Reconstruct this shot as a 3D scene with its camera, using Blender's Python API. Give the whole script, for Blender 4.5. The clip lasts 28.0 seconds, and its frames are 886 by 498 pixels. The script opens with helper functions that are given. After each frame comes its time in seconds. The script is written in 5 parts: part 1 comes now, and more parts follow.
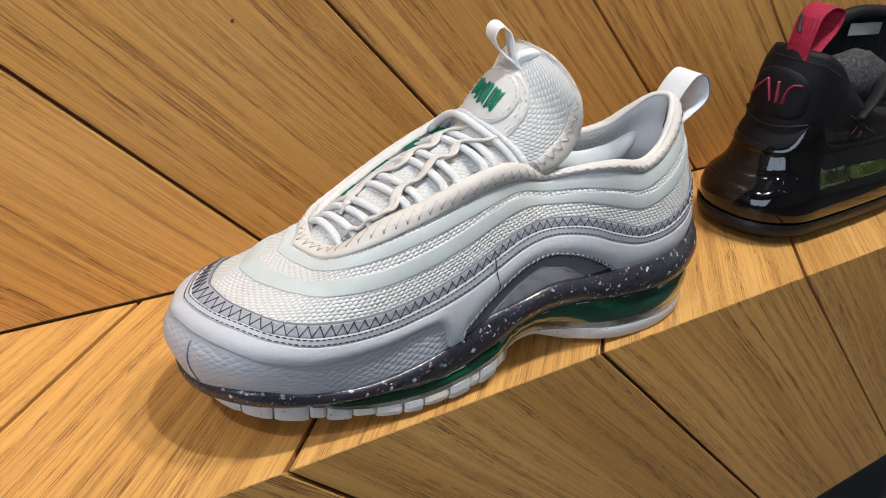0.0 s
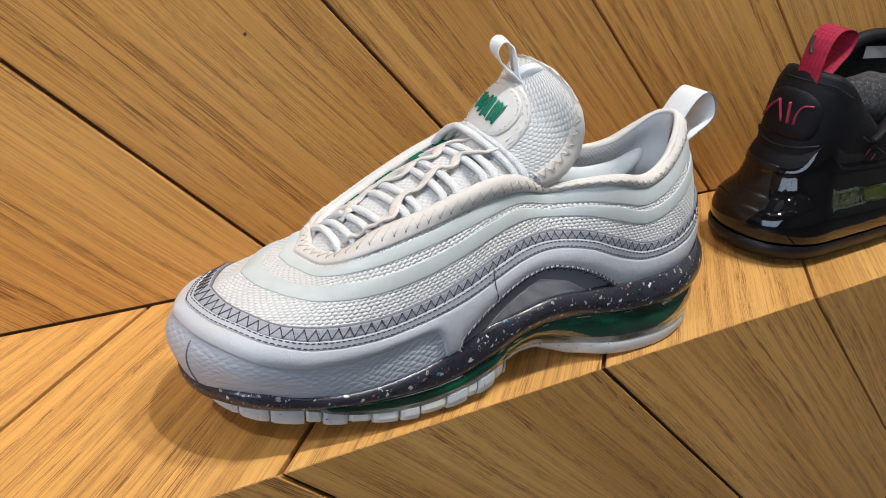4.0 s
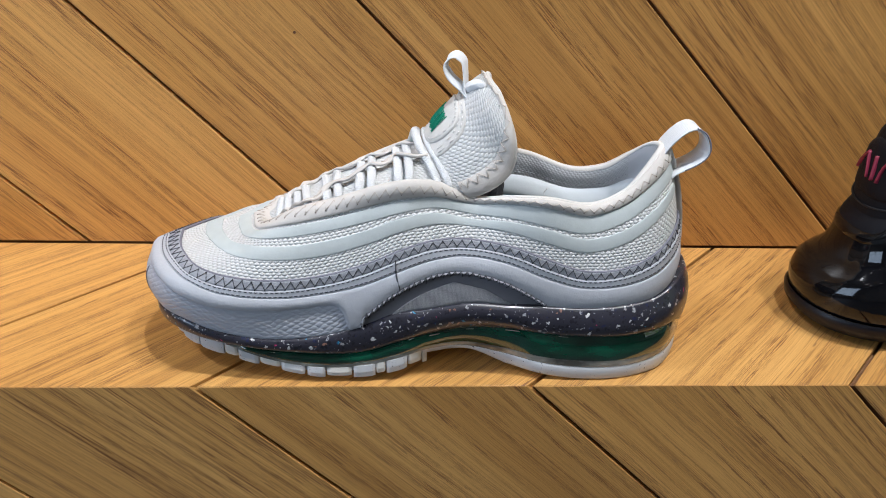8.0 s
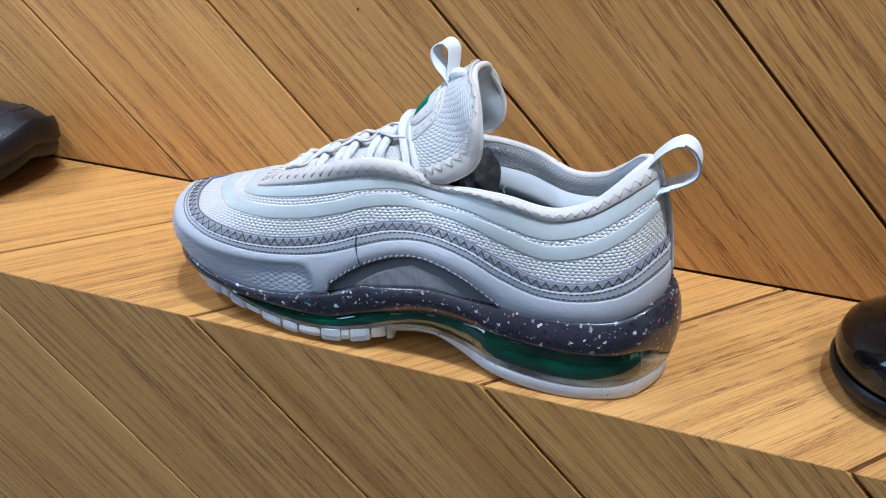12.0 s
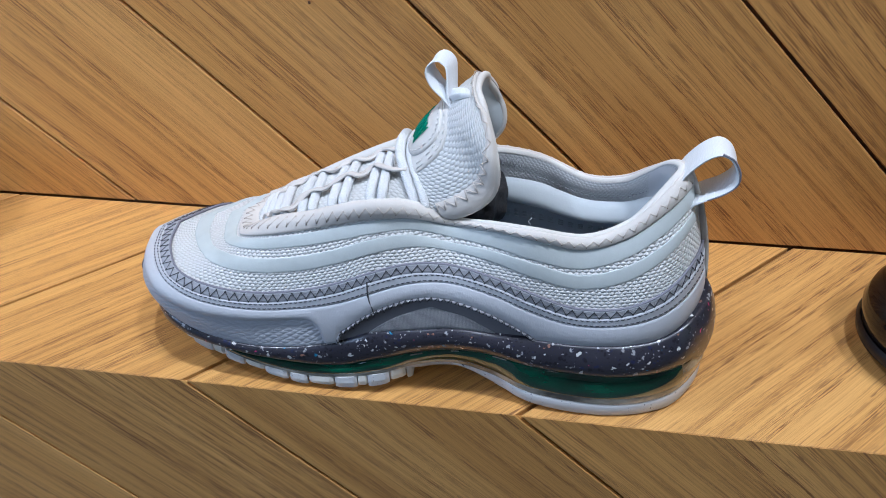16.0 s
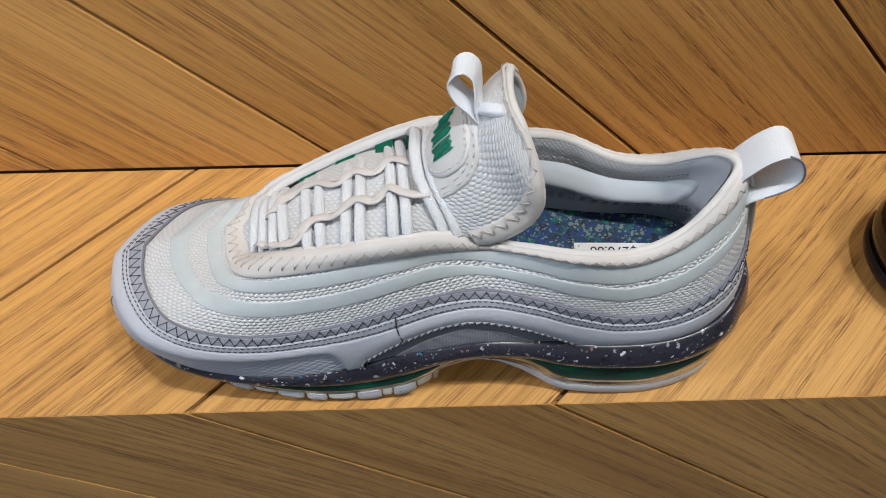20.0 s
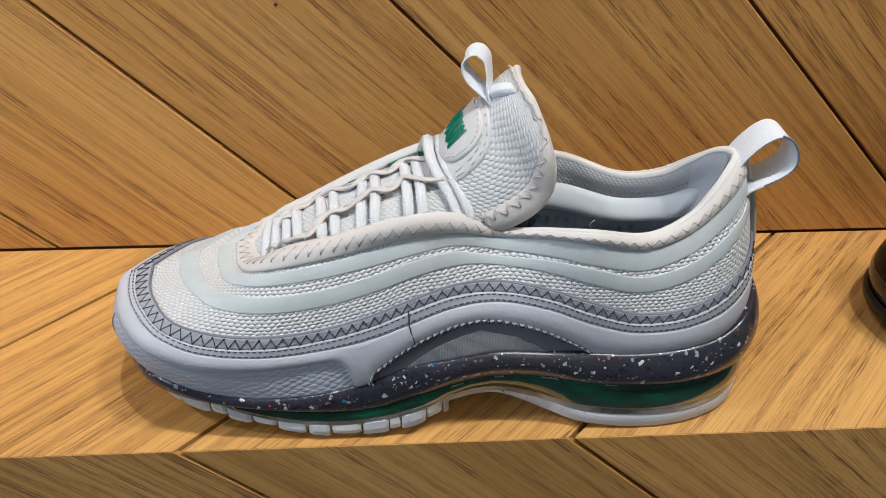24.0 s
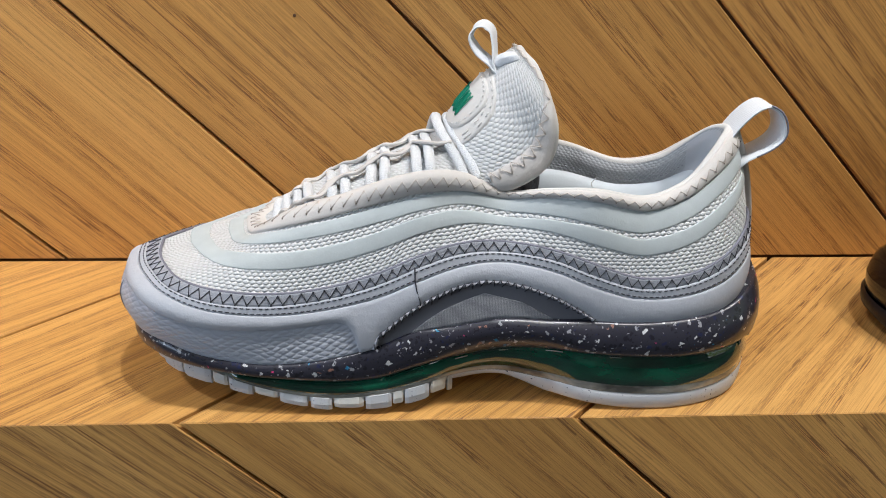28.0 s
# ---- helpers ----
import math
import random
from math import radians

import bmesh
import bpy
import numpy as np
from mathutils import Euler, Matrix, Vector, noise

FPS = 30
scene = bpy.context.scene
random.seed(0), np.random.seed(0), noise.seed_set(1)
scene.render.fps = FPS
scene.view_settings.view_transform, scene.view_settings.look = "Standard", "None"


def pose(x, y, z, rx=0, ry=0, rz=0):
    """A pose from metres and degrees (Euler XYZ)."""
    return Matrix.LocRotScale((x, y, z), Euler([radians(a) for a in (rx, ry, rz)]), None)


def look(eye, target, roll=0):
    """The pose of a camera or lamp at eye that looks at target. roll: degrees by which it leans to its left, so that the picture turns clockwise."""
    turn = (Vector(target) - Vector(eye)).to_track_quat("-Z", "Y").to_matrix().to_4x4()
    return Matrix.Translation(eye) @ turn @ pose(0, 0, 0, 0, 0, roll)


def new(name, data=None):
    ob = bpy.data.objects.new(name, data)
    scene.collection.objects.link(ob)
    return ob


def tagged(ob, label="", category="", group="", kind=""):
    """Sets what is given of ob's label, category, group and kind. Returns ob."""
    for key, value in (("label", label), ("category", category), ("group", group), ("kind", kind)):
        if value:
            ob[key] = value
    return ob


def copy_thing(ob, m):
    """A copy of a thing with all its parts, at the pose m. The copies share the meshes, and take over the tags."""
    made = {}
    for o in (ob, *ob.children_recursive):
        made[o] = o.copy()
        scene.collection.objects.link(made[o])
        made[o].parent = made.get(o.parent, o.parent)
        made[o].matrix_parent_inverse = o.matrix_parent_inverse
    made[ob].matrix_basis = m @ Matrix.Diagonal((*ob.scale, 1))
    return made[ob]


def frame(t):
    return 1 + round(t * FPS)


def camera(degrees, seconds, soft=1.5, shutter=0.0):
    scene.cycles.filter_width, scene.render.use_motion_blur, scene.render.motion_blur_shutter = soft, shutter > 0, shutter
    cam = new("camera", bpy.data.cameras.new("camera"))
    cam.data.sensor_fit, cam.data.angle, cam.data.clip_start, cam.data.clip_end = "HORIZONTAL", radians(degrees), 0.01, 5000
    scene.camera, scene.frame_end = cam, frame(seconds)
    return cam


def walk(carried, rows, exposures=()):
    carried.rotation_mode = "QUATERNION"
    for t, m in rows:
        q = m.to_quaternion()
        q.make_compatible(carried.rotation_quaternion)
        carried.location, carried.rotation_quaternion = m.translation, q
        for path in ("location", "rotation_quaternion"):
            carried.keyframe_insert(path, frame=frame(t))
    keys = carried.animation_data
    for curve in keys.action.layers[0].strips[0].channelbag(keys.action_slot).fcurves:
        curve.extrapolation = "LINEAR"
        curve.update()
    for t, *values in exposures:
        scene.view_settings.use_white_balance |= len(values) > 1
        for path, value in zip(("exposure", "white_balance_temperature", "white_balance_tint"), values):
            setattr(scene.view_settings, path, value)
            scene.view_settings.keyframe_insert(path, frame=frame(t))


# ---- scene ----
FOV = 60.07
PATH = [
    (0, (-0.0841, -0.2283, 0.2397), (0.1641, 0.1345, 0.0013), 4.02),
    (0.5, (-0.0863, -0.2276, 0.2358), (0.1655, 0.1363, 0.0032), 4.21),
    (1, (-0.0866, -0.2292, 0.2373), (0.1632, 0.1355, 0.0037), 4.14),
    (1.5, (-0.0870, -0.2299, 0.2367), (0.1626, 0.1354, 0.0038), 4.12),
    (2, (-0.0851, -0.2317, 0.2360), (0.1639, 0.1352, 0.0050), 3.99),
    (2.5, (-0.0851, -0.2322, 0.2345), (0.1639, 0.1354, 0.0047), 4.00),
    (4.5, (-0.0651, -0.2505, 0.2401), (0.1569, 0.1356, 0.0129), 3.97),
    (5, (-0.0418, -0.2635, 0.2479), (0.1574, 0.1325, 0.0166), 3.51),
    (5.5, (-0.0244, -0.2737, 0.2478), (0.1532, 0.1321, 0.0158), 3.48),
    (6, (-0.0021, -0.2868, 0.2518), (0.1483, 0.1300, 0.0201), 3.00),
    (6.5, (0.0290, -0.2980, 0.2543), (0.1489, 0.1284, 0.0223), 2.51),
    (7, (0.0564, -0.3092, 0.2573), (0.1456, 0.1242, 0.0245), 2.34),
    (7.5, (0.0803, -0.3182, 0.2583), (0.1385, 0.1191, 0.0230), 2.24),
    (8, (0.1088, -0.3264, 0.2622), (0.1373, 0.1118, 0.0232), 2.20),
    (8.5, (0.1327, -0.3321, 0.2678), (0.1361, 0.1055, 0.0260), 2.23),
    (9, (0.1555, -0.3380, 0.2747), (0.1331, 0.0967, 0.0285), 2.04),
    (9.5, (0.1833, -0.3434, 0.2763), (0.1352, 0.0885, 0.0291), 1.66),
    (10, (0.2084, -0.3367, 0.2792), (0.1363, 0.0908, 0.0301), 1.40),
    (10.5, (0.2263, -0.3273, 0.2755), (0.1344, 0.0960, 0.0258), 1.50),
    (11, (0.2389, -0.3175, 0.2721), (0.1286, 0.1003, 0.0205), 1.29),
    (11.5, (0.2491, -0.3112, 0.2678), (0.1256, 0.1031, 0.0166), 1.49),
    (13.5, (0.2667, -0.3031, 0.2651), (0.1200, 0.1037, 0.0140), 0.59),
    (14, (0.2591, -0.2987, 0.2687), (0.1220, 0.1089, 0.0136), 0.16),
    (14.5, (0.2472, -0.2896, 0.2768), (0.1234, 0.1171, 0.0137), -0.64),
    (15, (0.2329, -0.2802, 0.2824), (0.1233, 0.1246, 0.0102), -1.53),
    (15.5, (0.2114, -0.2684, 0.2921), (0.1194, 0.1319, 0.0069), -2.01),
    (16, (0.1947, -0.2561, 0.3025), (0.1200, 0.1336, -0.0017), -2.36),
    (16.5, (0.1811, -0.2456, 0.3101), (0.1218, 0.1329, -0.0112), -2.65),
    (17, (0.1656, -0.2347, 0.3203), (0.1227, 0.1308, -0.0182), -2.87),
    (17.5, (0.1562, -0.2187, 0.3314), (0.1245, 0.1283, -0.0271), -3.33),
    (18, (0.1506, -0.1985, 0.3462), (0.1297, 0.1305, -0.0297), -3.84),
    (18.5, (0.1437, -0.1832, 0.3565), (0.1297, 0.1293, -0.0336), -3.32),
    (19, (0.1339, -0.1662, 0.3558), (0.1246, 0.1318, -0.0456), -2.79),
    (19.5, (0.1292, -0.1554, 0.3531), (0.1271, 0.1344, -0.0543), -1.89),
    (20, (0.1257, -0.1552, 0.3510), (0.1287, 0.1351, -0.0561), -0.86),
    (20.5, (0.1262, -0.1505, 0.3501), (0.1311, 0.1390, -0.0575), -0.98),
    (22.5, (0.1157, -0.1949, 0.3166), (0.1359, 0.1595, -0.0355), 1.90),
    (23, (0.1122, -0.2078, 0.3014), (0.1323, 0.1644, -0.0318), 1.62),
    (23.5, (0.1085, -0.2186, 0.2878), (0.1287, 0.1691, -0.0272), 0.82),
    (24, (0.1096, -0.2312, 0.2791), (0.1290, 0.1721, -0.0159), 0.21),
    (24.5, (0.1101, -0.2451, 0.2662), (0.1303, 0.1698, -0.0120), -0.15),
    (25, (0.1082, -0.2550, 0.2515), (0.1286, 0.1705, -0.0103), -0.22),
    (25.5, (0.1110, -0.2631, 0.2405), (0.1316, 0.1712, -0.0064), -0.01),
    (26, (0.1071, -0.2693, 0.2315), (0.1281, 0.1726, -0.0015), 0.30),
    (26.5, (0.1046, -0.2720, 0.2250), (0.1262, 0.1742, 0.0003), 0.57),
    (27, (0.1041, -0.2737, 0.2204), (0.1271, 0.1752, 0.0013), 0.90),
    (27.5, (0.1035, -0.2758, 0.2200), (0.1278, 0.1741, 0.0032), 1.14),
    (28, (0.1040, -0.2756, 0.2216), (0.1271, 0.1723, 0.0006), 1.04),
]
cam = camera(FOV, 28.0, 1.0)
walk(cam, [(t, look(eye, target, roll)) for t, eye, target, roll in PATH],
     [(0, -0.30, 6550, 10), (6, -0.27, 6350, 10), (8, -0.30, 6100, 10), (11, -0.21, 5450, 10), (14, -0.29, 5150, 10), (17, -0.49, 5600, 10), (20, -0.62, 6200, 10), (24, -0.49, 6300, 10), (28, -0.33, 6300, 10)])

# ---- light ----
world = bpy.data.worlds.new("store_world")
scene.world = world
world.use_nodes = True
world.node_tree.nodes["Background"].inputs[0].default_value = (0.75, 0.85, 1.0, 1)
world.node_tree.nodes["Background"].inputs[1].default_value = 0.25


def area_lamp(name, eye, target, sx, sy, watts, colour, spread=180):
    d = bpy.data.lights.new(name, "AREA")
    d.shape, d.size, d.size_y, d.energy, d.color = "RECTANGLE", sx, sy, watts, colour
    d.spread = radians(spread)
    ob = new(name, d)
    ob.matrix_world = look(eye, target)
    return ob


WARM, NEUTRAL, COOL = (1.0, 0.94, 0.85), (0.98, 0.99, 1.0), (0.64, 0.79, 1.0)
# ceiling spots over the bench, and the shop window's daylight
area_lamp("ceiling_spot", (0.50, -0.34, 2.5), (0.40, 0.03, 0), 0.10, 0.10, 40, NEUTRAL)
area_lamp("ceiling_spot", (-1.35, -0.50, 2.5), (-0.15, 0.05, 0), 0.12, 0.12, 29, NEUTRAL)
area_lamp("ceiling_spot", (1.10, -0.42, 2.5), (0.4, 0.05, 0), 0.14, 0.14, 36, WARM)
# added narrow lamp that only brightens the upper-left wall; no fitting stands for it
area_lamp("wall_spot", (-0.7, -1.0, 2.5), (-0.40, 0.16, 0.52), 0.10, 0.10, 1.1, WARM, 20)
area_lamp("window_daylight", (-2.9, -1.9, 1.0), (0.1, -0.1, 0), 1.8, 1.5, 55, COOL)
# added soft fill for the bench front, not a lamp of the shop
area_lamp("ceiling_panel", (1.3, -2.0, 2.55), (1.2, -1.9, 0), 1.2, 0.6, 8, NEUTRAL)

# ---- materials ----


def material(name, rough=0.5, metal=0.0, spec=0.5):
    m = bpy.data.materials.new(name)
    m.use_nodes = True
    n = m.node_tree.nodes
    b = n["Principled BSDF"]
    b.inputs["Roughness"].default_value = rough
    b.inputs["Metallic"].default_value = metal
    b.inputs["Specular IOR Level"].default_value = spec
    return m, n, m.node_tree.links, b


def ramp(n, l, fac, stops):
    r = n.new("ShaderNodeValToRGB")
    e = r.color_ramp.elements
    while len(e) < len(stops):
        e.new(0.5)
    for el, (p, c) in zip(e, stops):
        el.position, el.color = p, (*c, 1) if len(c) == 3 else c
    l.new(fac, r.inputs[0])
    return r.outputs[0]


def mapped(n, l, scale, coords="Object", shift=None):
    t = n.new("ShaderNodeTexCoord")
    m = n.new("ShaderNodeMapping")
    m.inputs["Scale"].default_value = scale
    l.new(t.outputs[coords], m.inputs[0])
    if shift is not None:
        l.new(shift, m.inputs["Location"])
    return m.outputs[0]


def noise_tex(n, l, vec, scale, detail=3.0, rough=0.5):
    t = n.new("ShaderNodeTexNoise")
    t.inputs["Scale"].default_value = scale
    t.inputs["Detail"].default_value = detail
    t.inputs["Roughness"].default_value = rough
    l.new(vec, t.inputs["Vector"])
    return t.outputs[0]


def mix(n, l, fac, a, b, blend="MIX"):
    m = n.new("ShaderNodeMix")
    m.data_type, m.blend_type = "RGBA", blend
    for v, i in ((fac, 0), (a, 6), (b, 7)):
        if isinstance(v, (int, float)):
            m.inputs[i].default_value = v
        elif isinstance(v, tuple):
            m.inputs[i].default_value = (*v, 1)
        else:
            l.new(v, m.inputs[i])
    return m.outputs[2]


def bump(n, l, b, height, strength, dist):
    k = n.new("ShaderNodeBump")
    k.inputs["Strength"].default_value, k.inputs["Distance"].default_value = strength, dist
    l.new(height, k.inputs["Height"])
    l.new(k.outputs[0], b.inputs["Normal"])
    return k


def oak(name):
    """Oak veneer, grain along each board's local x, shifted from board to board."""
    m, n, l, b = material(name, 0.42, 0, 0.45)
    info = n.new("ShaderNodeObjectInfo")
    comb = n.new("ShaderNodeCombineXYZ")
    for k, f in ((0, 7.0), (1, 13.0), (2, 5.0)):
        mul = n.new("ShaderNodeMath")
        mul.operation = "MULTIPLY"
        mul.inputs[1].default_value = f
        l.new(info.outputs["Random"], mul.inputs[0])
        l.new(mul.outputs[0], comb.inputs[k])
    shift = comb.outputs[0]
    bend = noise_tex(n, l, mapped(n, l, (3.5, 9, 9), shift=shift), 1.0, 2, 0.5)
    sway = n.new("ShaderNodeVectorMath")
    sway.operation = "MULTIPLY_ADD"
    l.new(bend, sway.inputs[0])
    sway.inputs[1].default_value = (0, 0.010, 0)
    l.new(mapped(n, l, (1, 1, 1), shift=shift), sway.inputs[2])

    def along(x, y, detail, rough):
        s = n.new("ShaderNodeVectorMath")
        s.operation = "MULTIPLY"
        l.new(sway.outputs[0], s.inputs[0])
        s.inputs[1].default_value = (x, y, y)
        return noise_tex(n, l, s.outputs[0], 1.0, detail, rough)

    broad = along(1.3, 22, 3, 0.55)
    ring = along(2.6, 230, 3, 0.6)
    fine = along(11, 2200, 3, 0.65)
    pore = along(150, 2600, 0, 0.5)
    dash = along(48, 1900, 0, 0.5)
    zone = along(5, 45, 2, 0.5)
    base = ramp(n, l, broad, [(0.3, (0.565, 0.290, 0.080)), (0.5, (0.655, 0.352, 0.104)), (0.72, (0.73, 0.412, 0.133))])
    base = mix(n, l, 0.45, base, ramp(n, l, ring, [(0.36, (0.64, 0.55, 0.45)), (0.46, (0.92, 0.89, 0.85)), (0.62, (1.06, 1.06, 1.06))]), "MULTIPLY")
    base = mix(n, l, 0.9, base, ramp(n, l, fine, [(0.34, (0.70, 0.63, 0.54)), (0.48, (0.98, 0.97, 0.96)), (0.66, (1.10, 1.10, 1.09))]), "MULTIPLY")
    early = ramp(n, l, ring, [(0.42, (1, 1, 1)), (0.55, (0.10, 0.10, 0.10))])
    mask = mix(n, l, 1.0, early, ramp(n, l, zone, [(0.38, (0.25, 0.25, 0.25)), (0.56, (1, 1, 1))]), "MULTIPLY")
    line = mix(n, l, 1.0, ramp(n, l, dash, [(0.56, (0, 0, 0)), (0.59, (0.95, 0.95, 0.95))]), mask, "MULTIPLY")
    col = mix(n, l, line, base, (0.225, 0.096, 0.031))
    dot = mix(n, l, 1.0, ramp(n, l, pore, [(0.58, (0, 0, 0)), (0.63, (0.55, 0.55, 0.55))]), early, "MULTIPLY")
    col = mix(n, l, dot, col, (0.30, 0.15, 0.055))
    tint = n.new("ShaderNodeMapRange")
    l.new(info.outputs["Random"], tint.inputs[0])
    tint.inputs[3].default_value, tint.inputs[4].default_value = 0.93, 1.06
    col = mix(n, l, 1.0, col, tint.outputs[0], "MULTIPLY")
    l.new(col, b.inputs["Base Color"])
    bump(n, l, b, pore, 0.10, 0.0004)
    return m


def plain(name, colour, rough=0.5, metal=0.0, spec=0.5):
    m, n, l, b = material(name, rough, metal, spec)
    b.inputs["Base Color"].default_value = (*colour, 1)
    return m


OAK = oak("oak_veneer")
GROOVE = plain("groove_dark_wood", (0.19, 0.095, 0.042), 0.8)

# ---- helpers for things ----


def part(name, bm, mat, parent=None, label="", smooth=True):
    """Links a bmesh as one mesh object under a thing or a part."""
    me = bpy.data.meshes.new(name)
    bm.to_mesh(me)
    bm.free()
    if smooth:
        me.shade_smooth()
    for k in mat if isinstance(mat, (list, tuple)) else (mat,):
        me.materials.append(k)
    ob = new(name, me)
    if parent is not None:
        ob.parent = parent
    if label:
        tagged(ob, label)
    return ob


def prism(pts, depth, bevel=0.0008, mitre=None):
    """A board: the polygon pts (2D, anticlockwise seen from the front) extruded back by depth along its local -z."""
    bm = bmesh.new()
    front = [bm.verts.new((x, y, 0)) for x, y in pts]
    face = bm.faces.new(front)
    if face.normal.z < 0 or (face.normal_update() or face.normal.z < 0):
        bmesh.ops.reverse_faces(bm, faces=[face])
    ext = bmesh.ops.extrude_face_region(bm, geom=[face])
    for v in ext["geom"]:
        if isinstance(v, bmesh.types.BMVert):
            if mitre:
                for k, (x, y) in enumerate(pts):
                    if mitre[k] and (v.co.x - x) ** 2 + (v.co.y - y) ** 2 < 1e-10:
                        v.co.x, v.co.y = v.co.x + mitre[k][0], v.co.y + mitre[k][1]
                        break
            v.co.z -= depth
    bmesh.ops.recalc_face_normals(bm, faces=bm.faces)
    if bevel:
        top = [e for e in bm.edges if all(abs(v.co.z) < 1e-6 for v in e.verts)]
        bmesh.ops.bevel(bm, geom=top, offset=min(bevel, depth * 0.3), segments=2, affect="EDGES", profile=0.5)
    return bm


# ---- display bench ----
S, D, WS, W0 = 0.18, 0.160, 0.1817, -0.1088   # board pitch, shelf depth, wall board pitch, first wall joint
FH, WH, GAP = 0.275, 0.75, 0.0021
ROOT2 = math.sqrt(2)


def boards(parent, pitch, x0, ks, height, frame_m, lean, depth=0.012, mitre="", nudge=None):
    """Boards cut at 45 degrees side by side; lean +1: they lean to the right going up the local y; mitre: the edge cut back; nudge: joints off the pitch."""
    h, g, nudge = height, GAP / 2 * ROOT2, nudge or {}
    # local frame of the mesh: x along the grain
    c, s = math.cos(radians(45 if lean > 0 else 135)), math.sin(radians(45 if lean > 0 else 135))
    back = {"low": (lean * depth, depth), "high": (-lean * depth, -depth), "": (0, 0)}[mitre]
    back = (back[0] * c + back[1] * s, -back[0] * s + back[1] * c)
    cuts = [back if mitre == ("low" if k < 2 else "high") else None for k in range(4)]
    turn = Matrix(((c, -s, 0, 0), (s, c, 0, 0), (0, 0, 1, 0), (0, 0, 0, 1)))
    meshes = {}
    for k in ks:
        ends = (nudge.get(k, 0), nudge.get(k + 1, 0))
        if ends not in meshes:
            a, b = g + ends[0], pitch - g + ends[1]
            pts = [(x * c + y * s, -x * s + y * c) for x, y in ((a, 0), (b, 0), (b + lean * h, h), (a + lean * h, h))]
            ob = part("plank", prism(pts, depth, 0.0005 if mitre else 0.0008, cuts), OAK, parent, smooth=False)
            meshes[ends] = ob.data
        else:
            ob = new("plank", meshes[ends])
            ob.parent = parent
        ob.matrix_basis = frame_m @ Matrix.Translation((x0 + k * pitch, 0, 0)) @ turn


def box(name, lo, hi, mat, parent=None, bevel=0.0):
    bm = bmesh.new()
    bmesh.ops.create_cube(bm, size=1)
    for v in bm.verts:
        v.co = [(a + b) / 2 + c * (b - a) for a, b, c in zip(lo, hi, v.co)]
    if bevel:
        bmesh.ops.bevel(bm, geom=list(bm.edges), offset=bevel, segments=2, affect="EDGES", profile=0.5)
    return part(name, bm, mat, parent, smooth=False)


X0, X1 = -1.6, 1.9
shelf = tagged(box("shelf", (X0, 0.0040, -FH + 0.002), (X1, D + 0.002, -0.0040), GROOVE), "oak veneer display shelf with diagonal boards", "shelf", kind="structure")
wall = tagged(box("wall_back", (X0, D + 0.0035, -FH), (X1, D + 0.06, WH + 0.002), GROOVE), "oak veneer panel wall with diagonal joints", "wall", kind="structure")
boards(shelf, S, 0.0, range(-8, 11), D - 0.0006, Matrix.Identity(4), 1, 0.0036, "low")
upright = Matrix.Translation((0, D, 0.0009)) @ pose(0, 0, 0, 90, 0, 0)
boards(wall, WS, W0, range(-7, 14), WH, upright, -1, nudge={1: -0.0015, 2: -0.0035})
front = pose(0, 0, -FH, 90, 0, 0)
boards(shelf, S, FH, range(-10, 11), FH, front, -1, 0.0036, "high")

# a small dark knot in the veneer of the wall
bm = bmesh.new()
bmesh.ops.create_icosphere(bm, subdivisions=2, radius=1)
for v in bm.verts:
    v.co = (v.co.x * .0009, v.co.y * .0004, v.co.z * .0010)
part("knot", bm, plain("dark_knot", (0.11, 0.045, 0.018), 0.6), wall, "small dark knot").location = (.0428, D - .0002, .1496)


# ---- more materials ----


def fabric(name, colour, dark, scale, depth, rough=0.8, stretch=(1, 1, 1.6)):
    """Knitted or embossed cloth: cells in rows with sunk seams between them."""
    m, n, l, b = material(name, rough, 0, 0.25)
    vec = mapped(n, l, stretch)
    v = n.new("ShaderNodeTexVoronoi")
    v.inputs["Scale"].default_value = scale
    v.inputs["Randomness"].default_value = 0.25
    l.new(vec, v.inputs["Vector"])
    fine = noise_tex(n, l, mapped(n, l, (1, 1, 1)), 2600, 2, 0.6)
    blot = noise_tex(n, l, mapped(n, l, (1, 1, 1)), 60, 3, 0.55)
    cell = ramp(n, l, v.outputs["Distance"], [(0.25, (1, 1, 1)), (0.75, (0, 0, 0))])
    col = mix(n, l, cell, dark, colour)
    col = mix(n, l, 0.25, col, ramp(n, l, fine, [(0.3, (0.6, 0.6, 0.6)), (0.7, (1, 1, 1))]), "MULTIPLY")
    col = mix(n, l, 0.12, col, ramp(n, l, blot, [(0.3, (0.7, 0.68, 0.64)), (0.7, (1, 1, 1))]), "MULTIPLY")
    l.new(col, b.inputs["Base Color"])
    add = n.new("ShaderNodeMath")
    add.operation = "MULTIPLY_ADD"
    l.new(fine, add.inputs[0])
    add.inputs[1].default_value = 0.25
    l.new(cell, add.inputs[2])
    bump(n, l, b, add.outputs[0], 0.8, depth)
    return m


